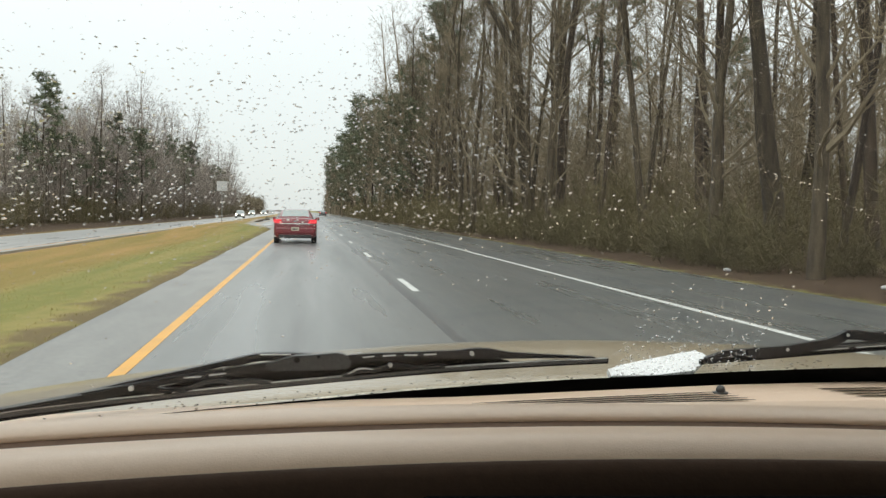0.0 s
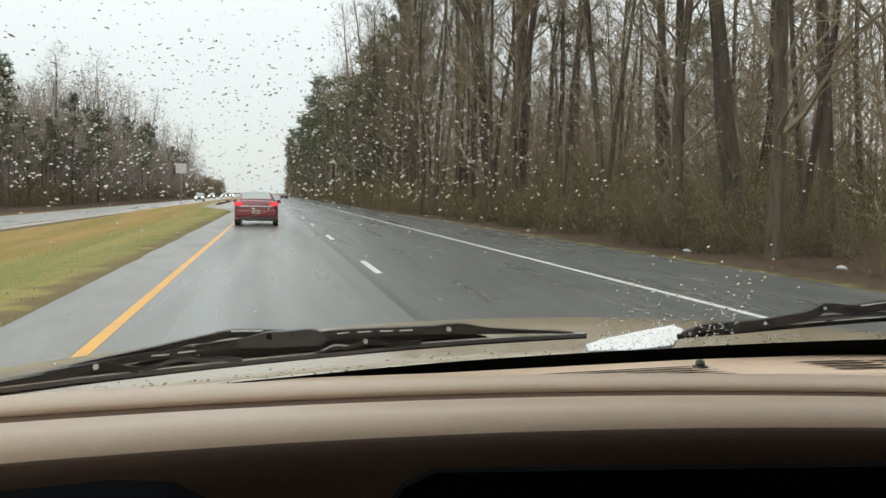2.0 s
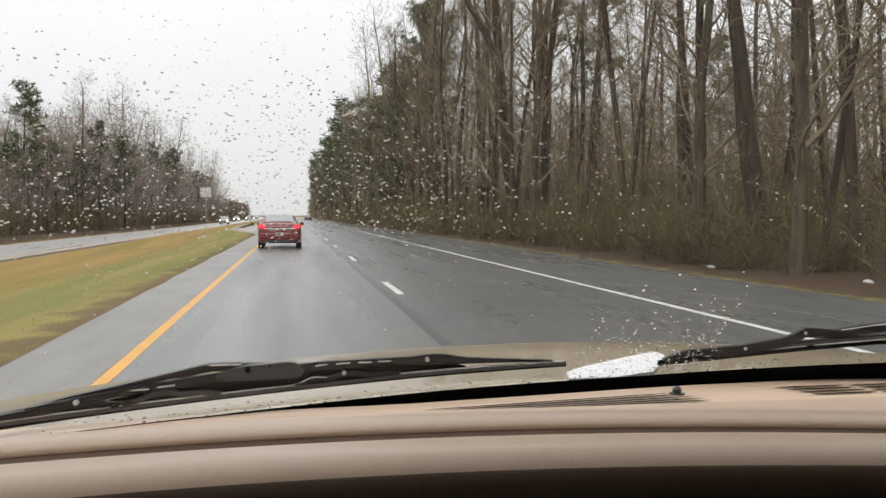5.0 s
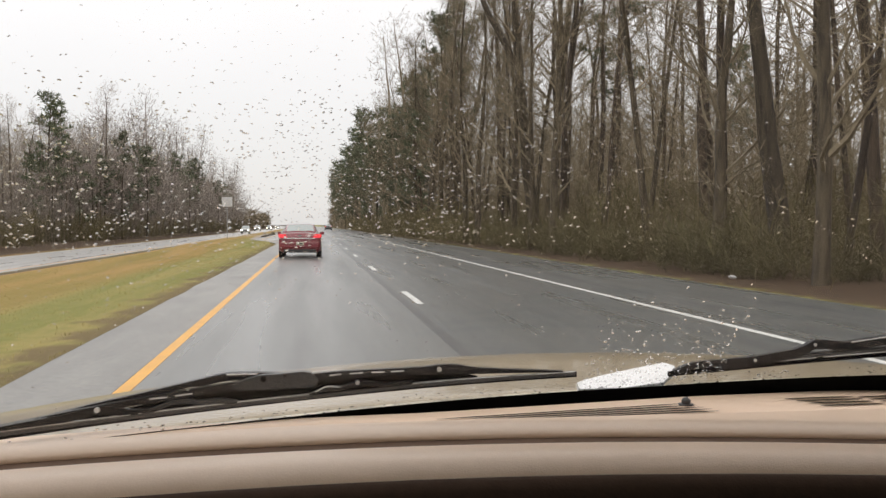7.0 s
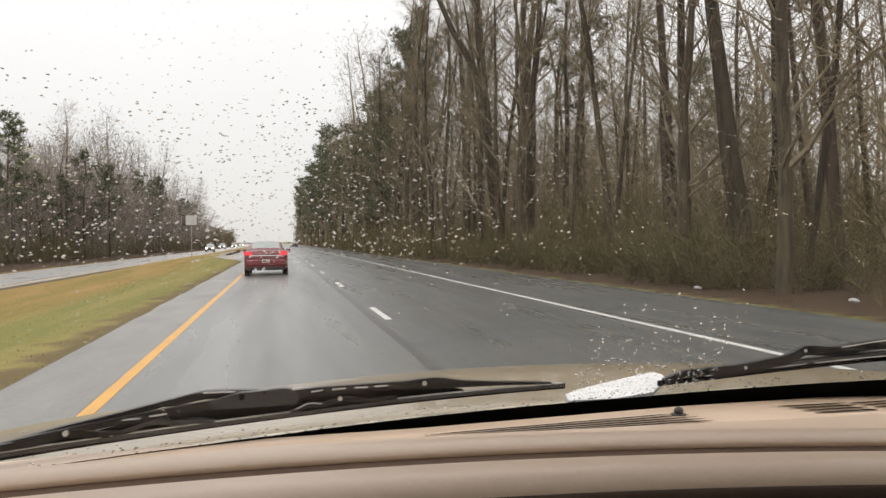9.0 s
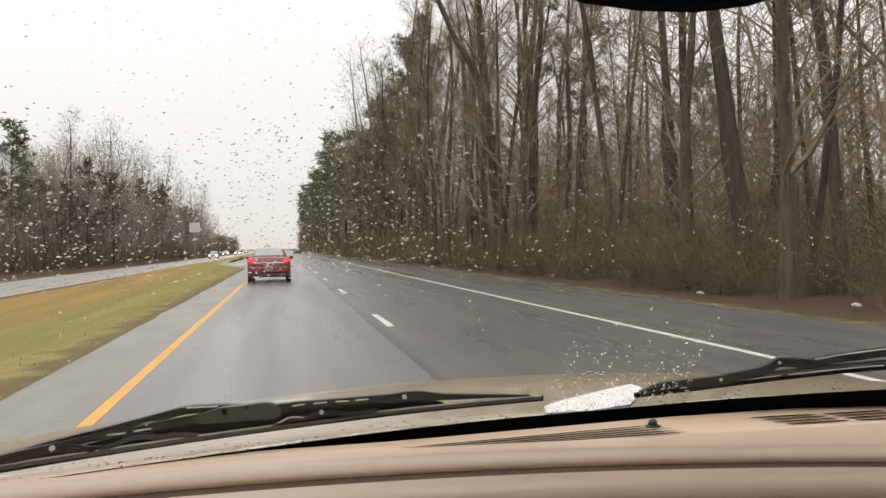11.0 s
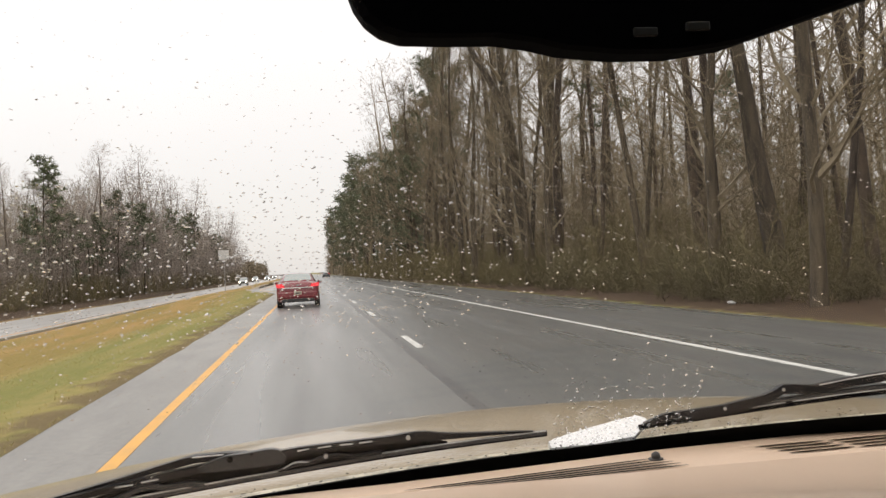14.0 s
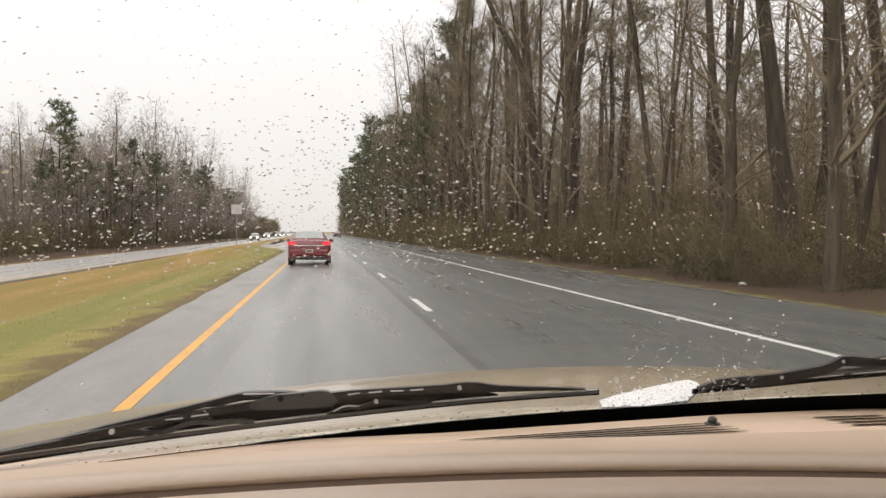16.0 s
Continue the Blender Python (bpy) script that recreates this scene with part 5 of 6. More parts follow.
def ring(y, hw, z0, z1, tuck=0.85, crown_h=0.03):
    """Cross-section of a car body at y: half width, bottom and top."""
    zm = z0 + (z1 - z0) * 0.45
    right = [(hw * tuck * 0.96, z0), (hw * 0.985, z0 + 0.10), (hw, zm), (hw * 0.985, z1 - 0.12), (hw * 0.93, z1 - 0.035), (hw * 0.82, z1), (hw * 0.4, z1 + crown_h)]
    return [(x, y, z) for x, z in right] + [(-x, y, z) for x, z in reversed(right)]


def roof_ring(y, hw0, hw1, z0, z1):
    right = [(hw0, z0), (hw0 * 0.35 + hw1 * 0.65, z0 + (z1 - z0) * 0.62), (hw1 * 1.0, z1 - 0.05), (hw1 * 0.86, z1 - 0.008), (hw1 * 0.4, z1 + 0.012)]
    return [(x, y, z) for x, z in right] + [(-x, y, z) for x, z in reversed(right)]


def sedan(name, paint, label, lit_tail=True, group="cars on the road"):
    """A four-door sedan, its rear at y = 0, driving towards +y."""
    car = thing(name, 0, 0, 0, label, "car", group)
    lower = [ring(-0.02, 0.80, 0.36, 0.92, 0.9, 0.0), ring(0.05, 0.86, 0.27, 1.03), ring(0.25, 0.905, 0.24, 1.075), ring(0.75, 0.925, 0.22, 1.085), ring(1.6, 0.925, 0.2, 1.02), ring(3.2, 0.925, 0.2, 0.99),
             ring(3.9, 0.915, 0.22, 0.95), ring(4.6, 0.88, 0.24, 0.84), ring(4.95, 0.78, 0.28, 0.70), ring(5.02, 0.66, 0.34, 0.60, 0.9, 0.0)]
    body = mesh_object("body", *loft(lower), paint, car, smooth=True)
    cabin = [roof_ring(0.55, 0.74, 0.70, 1.05, 1.10), roof_ring(0.85, 0.80, 0.62, 1.05, 1.26), roof_ring(1.25, 0.82, 0.60, 1.03, 1.425), roof_ring(1.8, 0.83, 0.61, 1.0, 1.475), roof_ring(2.5, 0.83, 0.61, 0.99, 1.47),
             roof_ring(3.0, 0.83, 0.60, 0.98, 1.40), roof_ring(3.75, 0.80, 0.66, 0.94, 1.02)]
    mesh_object("roof", *loft(cabin), paint, car, smooth=True)
    # glass lies a little proud of the cabin
    V = [(-0.60, 0.70, 1.135), (0.60, 0.70, 1.135), (0.515, 1.19, 1.415), (-0.515, 1.19, 1.415), (0, 0.66, 1.15), (0, 1.17, 1.435)]
    mesh_object("rear_window", [(x, y - 0.022, z + 0.024) for x, y, z in V], [(0, 4, 5, 3), (4, 1, 2, 5)], CAR_GLASS, car, "sloping rear window")
    mesh_object("front_window", [(-0.66, 3.72, 1.06), (0.66, 3.72, 1.06), (0.54, 3.06, 1.40), (-0.54, 3.06, 1.40)], [(0, 1, 2, 3)], CAR_GLASS, car)
    for s in (-1, 1):
        for ys in ((1.12, 1.42, 1.95, 1.95), (2.02, 2.02, 2.85, 3.45)):
            b0, t0, t1, b1 = ys
            mesh_object("side_window", [(s * 0.845, b0, 1.06), (s * 0.70, t0, 1.385), (s * 0.70, t1, 1.385), (s * 0.845, b1, 1.05)], [(0, 1, 2, 3)], CAR_GLASS, car)
        V = [(s * 0.885, 0.10, 0.90), (s * 0.875, 0.05, 1.04), (s * 0.60, -0.005, 1.035), (s * 0.53, -0.02, 0.875), (s * 0.86, 0.02, 0.88), (s * 0.915, 0.33, 0.92), (s * 0.905, 0.30, 1.05)]
        V2 = [(x * 1.012, y - 0.025, z) for x, y, z in V]
        mesh_object("tail_lamp", V2, [(1, 2, 3, 4), (0, 1, 4), (0, 5, 6, 1)], TAIL if lit_tail else CAR_GLASS, car, "glowing red tail lamp")
        bm = bmesh.new()
        box(bm, min(s * 0.87, s * 1.06), 3.02, 0.98, max(s * 0.87, s * 1.06), 3.14, 1.12, 0.03)
        part("wing_mirror", bm, paint, car)
        V = [(s * 0.62, 5.0, 0.60), (s * 0.84, 4.82, 0.62), (s * 0.84, 4.70, 0.76), (s * 0.60, 4.92, 0.73)]
        mesh_object("headlamp", [(x * 1.02, y + 0.02, z + 0.01) for x, y, z in V], [(0, 1, 2, 3)], HEAD if not lit_tail else CHROME, car)
        for y in (1.05, 3.95):
            bm = bmesh.new()
            cylinder(bm, (s * 0.70, y, 0.325), (s * 0.92, y, 0.325), 0.325, n=28)
            tyre = part("wheel", bm, BODY_TYRE, car, "wet black tyre on an alloy rim")
            bm = bmesh.new()
            cylinder(bm, (s * 0.915, y, 0.325), (s * 0.932, y, 0.325), 0.225, 0.20, 20)
            part("rim", bm, RIM, tyre)
    bm = bmesh.new()
    box(bm, -0.66, -0.055, 0.835, 0.66, -0.005, 0.875, 0.012)
    part("chrome_strip", bm, CHROME, car, "bright chrome strip across the boot")
    bm = bmesh.new()
    box(bm, -0.84, -0.06, 0.42, 0.84, 0.12, 0.70, 0.06)
    part("bumper", bm, paint, car)
    bm = bmesh.new()
    box(bm, -0.70, -0.03, 0.24, 0.70, 0.12, 0.40, 0.03)
    part("lower_trim", bm, DARK_TRIM, car)
    bm = bmesh.new()
    box(bm, -0.16, -0.075, 0.56, 0.16, -0.055, 0.70, 0.008)
    plate = part("plate", bm, material("plate_cream", (0.55, 0.5, 0.38), 0.5), car, "pale plate with a plain bar")
    bm = bmesh.new()
    box(bm, -0.11, -0.080, 0.60, 0.11, -0.074, 0.655)
    part("bar", bm, DARK_TRIM, plate)
    bm = bmesh.new()
    cylinder(bm, (0, -0.03, 0.965), (0, 0.0, 0.97), 0.055, n=16)
    bmesh.ops.scale(bm, vec=(1.5, 1, 0.6), verts=bm.verts, space=Matrix.Translation((0, 0, -0.967)))
    part("badge", bm, CHROME, car)
    for s in (-0.5,):
        bm = bmesh.new()
        cylinder(bm, (s, -0.04, 0.25), (s, 0.2, 0.25), 0.035, n=12)
        part("exhaust", bm, CHROME, car)
    return car


RED = material("dark_red_car_paint", (0.19, 0.011, 0.020), 0.3, (0.14, 0.009, 0.015), 1.5, 30, coat=0.8)
red = sedan("sedan", RED, "wet dark red four-door sedan with lit tail lamps")
red.matrix_basis = pose(-0.55, 39.5, 0.0)
GREY_PAINT = material("grey_car_paint", (0.05, 0.055, 0.06), 0.3, (0.04, 0.042, 0.045), 1.5, 30, coat=0.7)
dark = sedan("sedan", GREY_PAINT, "dark grey sedan far ahead in the outer lane", True)
dark.matrix_basis = pose(3.8, 235, 0.0)


def suv(paint, label):
    """An oncoming tall wagon, its nose at y = 0, driving towards -y."""
    car = thing("suv", 0, 0, 0, label, "car", "cars on the road")
    lower = [ring(0.0, 0.78, 0.40, 0.85, 0.9, 0.0), ring(0.08, 0.88, 0.34, 0.98), ring(0.5, 0.93, 0.3, 1.06), ring(1.3, 0.94, 0.28, 1.12), ring(3.9, 0.94, 0.28, 1.12), ring(4.6, 0.90, 0.3, 1.1), ring(4.7, 0.85, 0.36, 1.05)]
    mesh_object("body", *loft(lower), paint, car, smooth=True)
    cabin = [roof_ring(1.15, 0.84, 0.80, 1.08, 1.14), roof_ring(1.75, 0.86, 0.70, 1.08, 1.68), roof_ring(2.6, 0.87, 0.70, 1.08, 1.76), roof_ring(4.2, 0.87, 0.70, 1.08, 1.74), roof_ring(4.65, 0.85, 0.74, 1.06, 1.2)]
    mesh_object("roof", *loft(cabin), paint, car, smooth=True)
    mesh_object("front_window", [(-0.72, 1.17, 1.20), (0.72, 1.17, 1.20), (0.64, 1.63, 1.63), (-0.64, 1.63, 1.63)], [(0, 1, 2, 3)], CAR_GLASS, car)
    for s in (-1, 1):
        mesh_object("side_window", [(s * 0.88, 1.6, 1.16), (s * 0.77, 1.9, 1.62), (s * 0.77, 4.0, 1.62), (s * 0.88, 4.3, 1.16)], [(0, 1, 2, 3)], CAR_GLASS, car)
        bm = bmesh.new()
        box(bm, min(s * 0.55, s * 0.85), -0.05, 0.74, max(s * 0.55, s * 0.85), 0.06, 0.92, 0.03)
        part("headlamp", bm, HEAD, car, "lit headlamp")
        for y in (0.85, 3.75):
            bm = bmesh.new()
            cylinder(bm, (s * 0.72, y, 0.36), (s * 0.94, y, 0.36), 0.36, n=24)
            tyre = part("wheel", bm, BODY_TYRE, car)
            bm = bmesh.new()
            cylinder(bm, (s * 0.935, y, 0.36), (s * 0.95, y, 0.36), 0.24, 0.22, 18)
            part("rim", bm, RIM, tyre)
    bm = bmesh.new()
    box(bm, -0.5, -0.04, 0.52, 0.5, 0.05, 0.88, 0.03)
    part("grille", bm, DARK_TRIM, car)
    return car


SILVER = material("silver_car_paint", (0.42, 0.44, 0.43), 0.3, (0.36, 0.38, 0.37), 1.5, 30, coat=0.6, metal=0.3)
first_suv = suv(SILVER, "silver oncoming wagon with lit headlamps")
first_suv.matrix_basis = pose(-15.0, 205, -0.59)
for x, y in ((-17.2, 290), (-15.2, 330), (-15.0, 410)):
    copy_thing(first_suv, pose(x, y, -0.59))

# ---------------------------------------------------------------- roadside things
SIGN_WHITE = material("sign_back_metal", (0.62, 0.62, 0.61), 0.45, (0.5, 0.5, 0.5), 2, 20)
sign = thing("road_sign", -13.2 + 2.4, 118, ground_z(-10.8, 118), "pale rectangular road sign on a steel post", "sign")
bm = bmesh.new()
box(bm, -0.04, -0.03, -0.3, 0.04, 0.03, 5.2, 0.005)
part("post", bm, RIM, sign)
bm = bmesh.new()
box(bm, -0.65, -0.05, 4.0, 0.65, -0.032, 5.2, 0.01)
part("panel", bm, SIGN_WHITE, sign)
BOX_GREY = material("utility_box_grey", (0.55, 0.56, 0.54), 0.5, (0.45, 0.46, 0.44), 2, 20)
ubox = thing("utility_cabinet", 13.0, -22.0, ground_z(13, -22), "pale grey utility cabinet on the verge", "cabinet")
bm = bmesh.new()
box(bm, -0.35, -0.3, -0.1, 0.35, 0.3, 1.2, 0.03)
part("body", bm, BOX_GREY, ubox)
bm = bmesh.new()
box(bm, -0.30, -0.315, 0.1, 0.30, -0.301, 1.1, 0.01)
door = part("door", bm, BOX_GREY, ubox)
post = thing("marker_post", 11.6, -23.5, ground_z(11.6, -23.5), "yellow marker post on the verge", "post")
bm = bmesh.new()
box(bm, -0.05, -0.03, -0.2, 0.05, 0.03, 1.3, 0.01)
part("post", bm, material("marker_yellow", (0.75, 0.5, 0.04), 0.5), post)
# pale litter on the right verge
random.seed(9)
for x, y in ((11.6, 24.0), (12.0, 17.5)):
    bm = bmesh.new()
    bmesh.ops.create_icosphere(bm, subdivisions=2, radius=0.11)
    for v in bm.verts:
        v.co *= 1 + 0.35 * noise.noise(v.co * 9)
        v.co.z *= 0.5
    ob = part("litter", bm, SIGN_WHITE, None)
    ob.matrix_basis = pose(x, y, ground_z(x, y) + 0.03)
    tagged(ob, "crumpled white litter on the verge", "litter", "litter on the verge")

# ---------------------------------------------------------------- garden centre beside the road, behind the car
GRAVEL = material("wet_gravel", (0.20, 0.195, 0.185), 0.6, (0.28, 0.27, 0.25), 0.5, 20, 0.4, 40)
MULCH = material("dark_mulch", (0.045, 0.034, 0.026), 0.9, (0.08, 0.06, 0.045), 3, 30, 0.8, 30)
BRICK = material("brick_apron", (0.34, 0.18, 0.12), 0.7, (0.24, 0.13, 0.09), 3, 25, 0.4, 30, spread=0.15)
WOOD = material("weathered_wood", (0.13, 0.105, 0.085), 0.85, (0.08, 0.065, 0.05), 2, 20, 0.5, 30)
PLASTIC_SHEET = material("white_poly_sheet", (0.78, 0.79, 0.78), 0.35, (0.66, 0.67, 0.66), 0.8, 8, 0.1, 5)
METAL_ROOF = material("grey_metal_roof", (0.40, 0.41, 0.42), 0.35, (0.32, 0.33, 0.34), 1.0, 12, 0.1, 20, metal=0.3)
NAVY = material("navy_sign_panel", (0.035, 0.04, 0.055), 0.5, (0.05, 0.055, 0.07), 2, 20)
HYDRANT = material("hydrant_yellow", (0.80, 0.60, 0.03), 0.45, (0.65, 0.48, 0.03), 3, 30)
BLUE = material("blue_cap", (0.05, 0.12, 0.55), 0.45, (0.04, 0.1, 0.45), 3, 30)
ORANGE = material("orange_stripe", (0.85, 0.22, 0.05), 0.5, (0.7, 0.18, 0.05), 3, 30)
SHRUB_TAN = material("dry_shrub", (0.30, 0.20, 0.10), 0.9, (0.18, 0.13, 0.06), 1, 8, spread=0.2)


def slab_poly(name, points, z, mat, label, category, thick=0.12):
    n = len(points)
    V = [(x, y, z) for x, y in points] + [(x, y, z - thick) for x, y in points]
    F = [tuple(range(n))] + [(i, i + n, (i + 1) % n + n, (i + 1) % n) for i in range(n)]
    return tagged(mesh_object(name, V, F, mat), label, category, kind="structure")


slab_poly("driveway", [(9.6, -103), (12.5, -101), (17, -100), (30, -98), (60, -70), (62, -58), (32, -84), (24, -62), (21, -58), (20, -62), (22, -84), (17, -89), (12.5, -88), (9.6, -86)], 0.16, GRAVEL, "wet grey driveway leading to the garden centre", "driveway", 0.3)
for k, bed in enumerate((((13, -118), (30, -118), (36, -108), (32, -101), (18, -101.5), (13, -103)), ((17, -87.5), (22, -83), (32, -83.3), (33, -81), (21.5, -79), (16.5, -84)))):
    slab_poly("mulch_bed", bed, 0.26, MULCH, "dark mulch bed with low shrubs", "flower bed", 0.35)
apron = tagged(new("brick_apron"), "curved red brick apron along the driveway mouth", "apron", kind="structure")
brick = bpy.data.meshes.new("brick")
bm = bmesh.new()
box(bm, -0.3, -0.1, -0.1, 0.3, 0.1, 0.02, 0.012)
bm.to_mesh(brick)
bm.free()
brick.materials.append(BRICK)
for k in range(40):
    a = math.pi * (0.5 + 0.5 * k / 40)
    for r in (3.0, 3.25, 3.5):
        ob = new("brick", brick)
        ob.parent = apron
        ob.matrix_basis = pose(15.5 + r * math.cos(a), -105.5 + r * math.sin(a), 0.2, 0, 0, math.degrees(a) + 90)

board = thing("billboard", 21.2, -46, ground_z(21, -46), "roadside sign board with a navy top and a white lower panel", "sign")
for x in (-1.3, 1.3):
    bm = bmesh.new()
    box(bm, x - 0.1, -0.1, -0.3, x + 0.1, 0.1, 3.0, 0.01)
    part("post", bm, WOOD, board)
bm = bmesh.new()
box(bm, -2.2, -0.16, 2.9, 2.2, 0.16, 3.9, 0.02)
part("panel", bm, NAVY, board, "navy panel with a plain pale bar")
bm = bmesh.new()
box(bm, -0.9, -0.2, 3.2, 1.9, -0.17, 3.65)
part("bar", bm, SIGN_WHITE, board)
bm = bmesh.new()
box(bm, -2.2, -0.17, 2.25, 2.2, 0.13, 2.86, 0.02)
part("panel", bm, SIGN_WHITE, board, "white message panel")
for z in (2.4, 2.62):
    bm = bmesh.new()
    box(bm, -1.8, -0.2, z, 1.8, -0.175, z + 0.1)
    part("bar", bm, NAVY, board)
for x in (-1.6, 1.6):
    bm = bmesh.new()
    box(bm, x - 0.5, -0.12, 1.75, x + 0.5, -0.04, 1.95, 0.01)
    part("panel", bm, ORANGE, board, "small red and white strip")

box_ob = thing("mailbox", 10.9, -84, ground_z(10.9, -84), "black mailbox on a wooden post with a newspaper tube", "mailbox")
bm = bmesh.new()
box(bm, -0.06, -0.06, -0.3, 0.06, 0.06, 1.05, 0.01)
part("post", bm, WOOD, box_ob)
bm = bmesh.new()
cylinder(bm, (-0.3, 0, 1.22), (0.3, 0, 1.22), 0.12, n=16)
box(bm, -0.3, -0.12, 1.08, 0.3, 0.12, 1.22)
part("box", bm, BLACK_METAL, box_ob)
bm = bmesh.new()
box(bm, -0.22, -0.1, 1.35, 0.22, 0.1, 1.47, 0.03)
part("newspaper_tube", bm, SIGN_WHITE, box_ob)

hyd = thing("fire_hydrant", 14.8, -76, ground_z(14.8, -76), "yellow fire hydrant with a blue cap on the grass", "hydrant")
bm = bmesh.new()
cylinder(bm, (0, 0, -0.1), (0, 0, 0.08), 0.17, n=16)
cylinder(bm, (0, 0, 0.08), (0, 0, 0.62), 0.115, n=16)
cylinder(bm, (-0.22, 0, 0.48), (0.22, 0, 0.48), 0.06, n=12)
cylinder(bm, (0, -0.2, 0.42), (0, 0, 0.42), 0.075, n=12)
part("body", bm, HYDRANT, hyd)
bm = bmesh.new()
bmesh.ops.create_uvsphere(bm, u_segments=14, v_segments=8, radius=0.13, matrix=Matrix.Translation((0, 0, 0.63)))
part("bonnet", bm, BLUE, hyd, "blue domed cap")

lamp_post = thing("lamp_post", 32, -80, ground_z(32, -80) + 0.1, "grey garden lamp post with a lantern head", "lamp")
bm = bmesh.new()
cylinder(bm, (0, 0, -0.3), (0, 0, 2.6), 0.09, 0.06, 12)
part("post", bm, RIM, lamp_post)
bm = bmesh.new()
cylinder(bm, (0, 0, 2.6), (0, 0, 2.95), 0.13, 0.2, 8)
cylinder(bm, (0, 0, 2.95), (0, 0, 3.15), 0.27, 0.03, 8)
part("lantern", bm, METAL_ROOF, lamp_post)
barricade = thing("barricade", 42, -66, ground_z(42, -66) + 0.1, "folding barricade with orange and white stripes", "barricade")
for x in (-0.35, 0.35):
    bm = bmesh.new()
    box(bm, x - 0.03, -0.2, -0.1, x + 0.03, -0.14, 1.1)
    box(bm, x - 0.03, 0.14, -0.1, x + 0.03, 0.2, 1.1)
    part("leg", bm, SIGN_WHITE, barricade)
for k in range(5):
    bm = bmesh.new()
    box(bm, -0.45 + 0.18 * k, -0.24, 0.75, -0.27 + 0.18 * k, -0.2, 1.1)
    part("stripe", bm, ORANGE if k % 2 else SIGN_WHITE, barricade)

pole = thing("utility_pole", 20.5, -112, ground_z(20.5, -112), "tall wooden utility pole with a crossarm", "utility pole", "utility poles")
bm = bmesh.new()
cylinder(bm, (0, 0, -0.5), (0, 0, 12.5), 0.17, 0.11, 12)
part("pole", bm, WOOD, pole)
bm = bmesh.new()
box(bm, -1.2, -0.06, 11.7, 1.2, 0.06, 11.85, 0.01)
part("crossarm", bm, WOOD, pole)
for x in (-1.1, -0.4, 0.4, 1.1):
    bm = bmesh.new()
    cylinder(bm, (x, 0, 11.85), (x, 0, 12.05), 0.05, 0.03, 8)
    part("insulator", bm, METAL_ROOF, pole)
copy_thing(pole, pose(26, -62, ground_z(26, -62)))
for x in (-1.1, 1.1):
    V, F = [], []
    tube(V, F, [Vector((20.5 + x + 5.5 * t, -112 + 50 * t, 12.1 - 3.2 * t * (1 - t))) for t in (i / 10 for i in range(11))], 0.012, 0.012, 4)
    tagged(mesh_object("power_line", V, F, BLACK_RUBBER), "thin black power line between the poles", "cable")

shed = thing("garden_shed", 58, -50, ground_z(58, -50), "open timber garden shed with a grey metal gable roof", "shed")
for x in (-4, 0, 4):
    for y in (-3, 3):
        bm = bmesh.new()
        box(bm, x - 0.12, y - 0.12, -0.3, x + 0.12, y + 0.12, 3.0)
        part("post", bm, WOOD, shed)
mesh_object("roof", [(-5, -4, 2.9), (5, -4, 2.9), (5, 0, 5.0), (-5, 0, 5.0), (-5, 4, 2.9), (5, 4, 2.9), (-5, -4, 2.8), (5, -4, 2.8), (-5, 4, 2.8), (5, 4, 2.8), (-5, 0, 4.9), (5, 0, 4.9)],
            [(0, 1, 2, 3), (3, 2, 5, 4), (6, 10, 11, 7), (10, 8, 9, 11), (0, 6, 7, 1), (4, 5, 9, 8)], METAL_ROOF, shed, "grey metal gable roof")
bm = bmesh.new()
box(bm, -4.2, 2.4, -0.2, 4.2, 2.6, 2.8)
part("wall", bm, WOOD, shed)
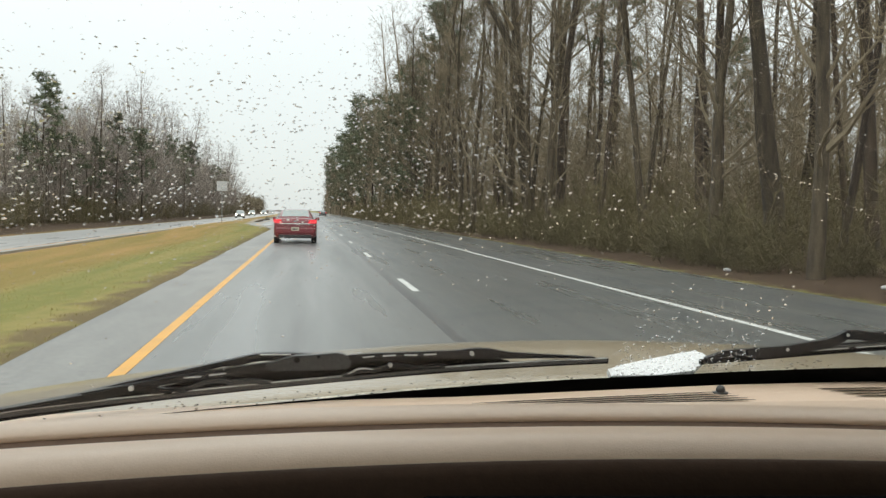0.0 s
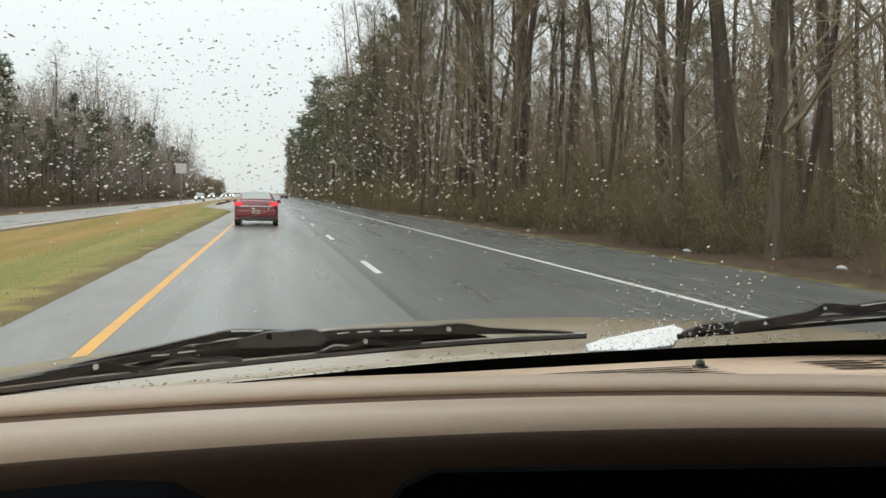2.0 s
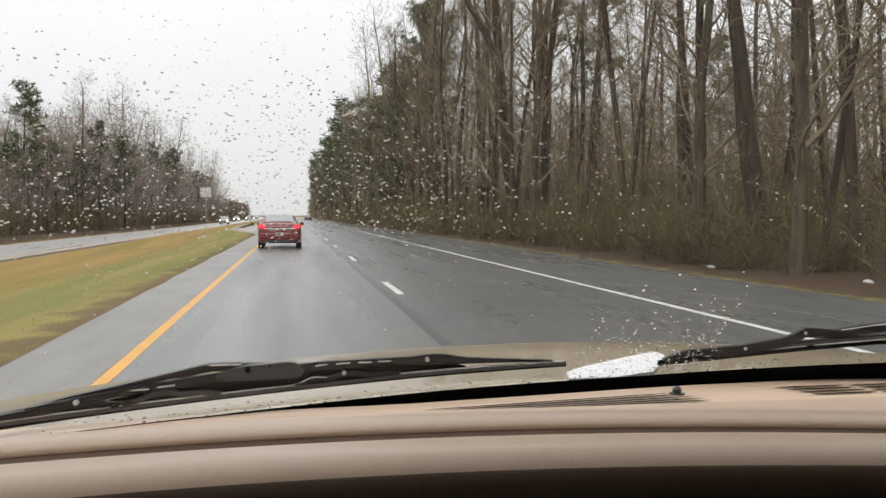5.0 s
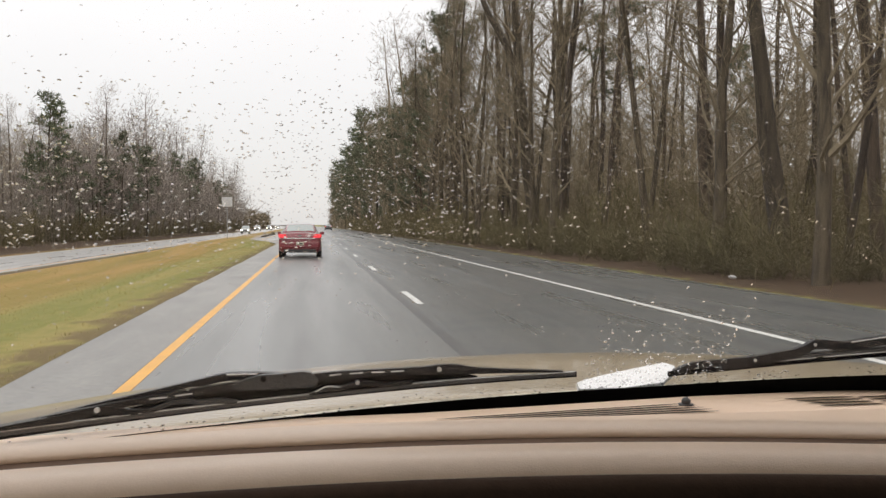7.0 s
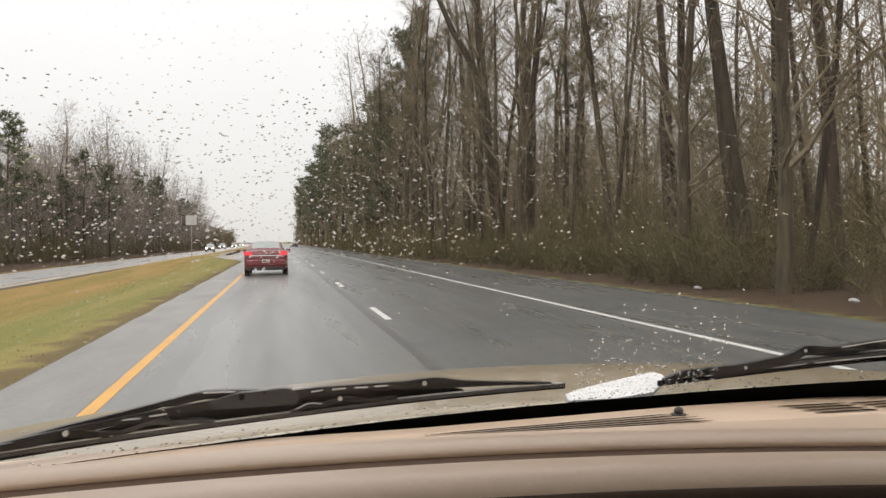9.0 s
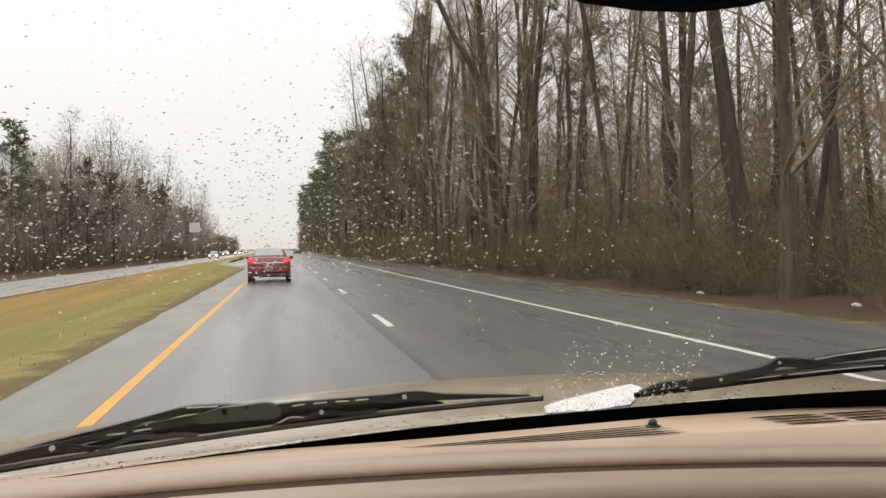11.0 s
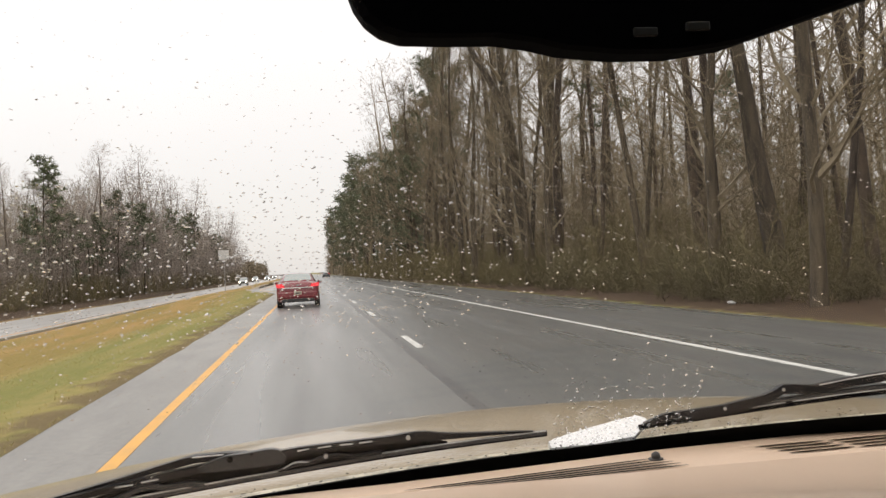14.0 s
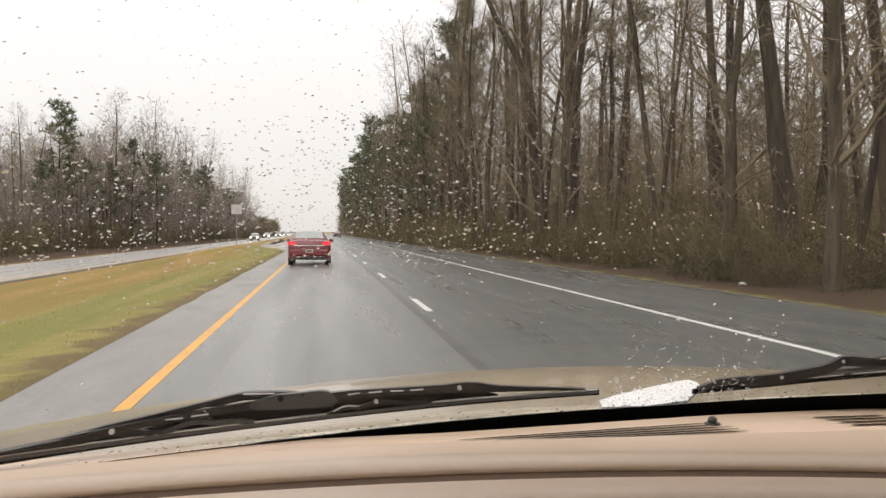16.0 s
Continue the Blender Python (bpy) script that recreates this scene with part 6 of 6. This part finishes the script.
for k, (gx, gy) in enumerate(((74, -62), (74, -48))):
    g = thing("greenhouse", gx, gy, ground_z(gx, gy), "long white plastic hoop greenhouse", "greenhouse", "hoop greenhouses")
    ring_pts = [(-4.5 * math.cos(math.pi * i / 14), 3.6 * math.sin(math.pi * i / 14)) for i in range(15)]
    V = [(x, y, z - 0.2) for x in (-12, 12) for y, z in ring_pts]
    F = [(i, i + 1, i + 16, i + 15) for i in range(14)] + [tuple(range(15)), tuple(range(29, 14, -1))]
    mesh_object("skin", V, F, PLASTIC_SHEET, g, "white plastic sheeting")
    for x in (-12, -8, -4, 0, 4, 8, 12):
        V, F = [], []
        tube(V, F, [Vector((x, y * 1.005, z * 1.005 - 0.2)) for y, z in ring_pts], 0.04, 0.04, 5)
        mesh_object("hoop", V, F, RIM, g)
    bm = bmesh.new()
    box(bm, -12.06, -0.6, -0.2, -12.01, 0.6, 2.1)
    part("door", bm, SIGN_WHITE, g)
barn = thing("metal_barn", 95, -88, ground_z(95, -88), "long white metal barn with a pale roof", "barn")
bm = bmesh.new()
box(bm, -15, -6, -0.3, 15, 6, 4.5)
part("wall", bm, SIGN_WHITE, barn)
mesh_object("roof", [(-15.4, -6.4, 4.45), (15.4, -6.4, 4.45), (15.4, 0, 6.4), (-15.4, 0, 6.4), (-15.4, 6.4, 4.45), (15.4, 6.4, 4.45)], [(0, 1, 2, 3), (3, 2, 5, 4)], PLASTIC_SHEET, barn, "pale metal roof")
slab_poly("water", [(16, -126), (40, -124), (48, -116), (34, -114), (26, -119), (17, -121)], 0.235, material("muddy_water", (0.16, 0.13, 0.10), 0.06, (0.12, 0.10, 0.08), 0.4, 4, spec=0.8), "shallow muddy puddle in the field", "puddle", 0.15)
random.seed(88)
bush_v, bush_f = thicket(400, 0.8, 0.8, 26, 26, 0.012)
bush = tagged(mesh_object("garden_shrub", bush_v, bush_f, SHRUB_TAN), "small rounded russet garden shrub in the mulch", "shrub", "garden shrubs")
spots = [(18.5, -85), (21, -83), (23.5, -82), (26, -82), (28.5, -82), (20, -106), (24, -105), (28, -106), (31, -108), (26, -111)]
bush.matrix_basis = pose(18.5, -85, 0.26)
for x, y in spots[1:]:
    copy_thing(bush, pose(x, y, 0.26, 0, 0, random.uniform(0, 360)))
truck = suv(SIGN_WHITE, "white van parked on the driveway")
truck.matrix_basis = pose(30, -72, 0.17, 0, 0, 30)


# ---------------------------------------------------------------- the road's long bend to the left, far ahead
def bend(y):
    return -max(0.0, y - 180.0) ** 2 / 40000.0


for ob in list(scene.objects):
    if ob.type not in ("MESH", "EMPTY") or (ob.parent and ob.parent not in (road, road_2)):
        continue
    where = ob.matrix_basis.translation
    if where.length > 0.001:
        if where.y > 180:
            ob.location.x += bend(where.y)
    elif ob.type == "MESH":
        for v in ob.data.vertices:
            if v.co.y > 180:
                v.co.x += bend(v.co.y)
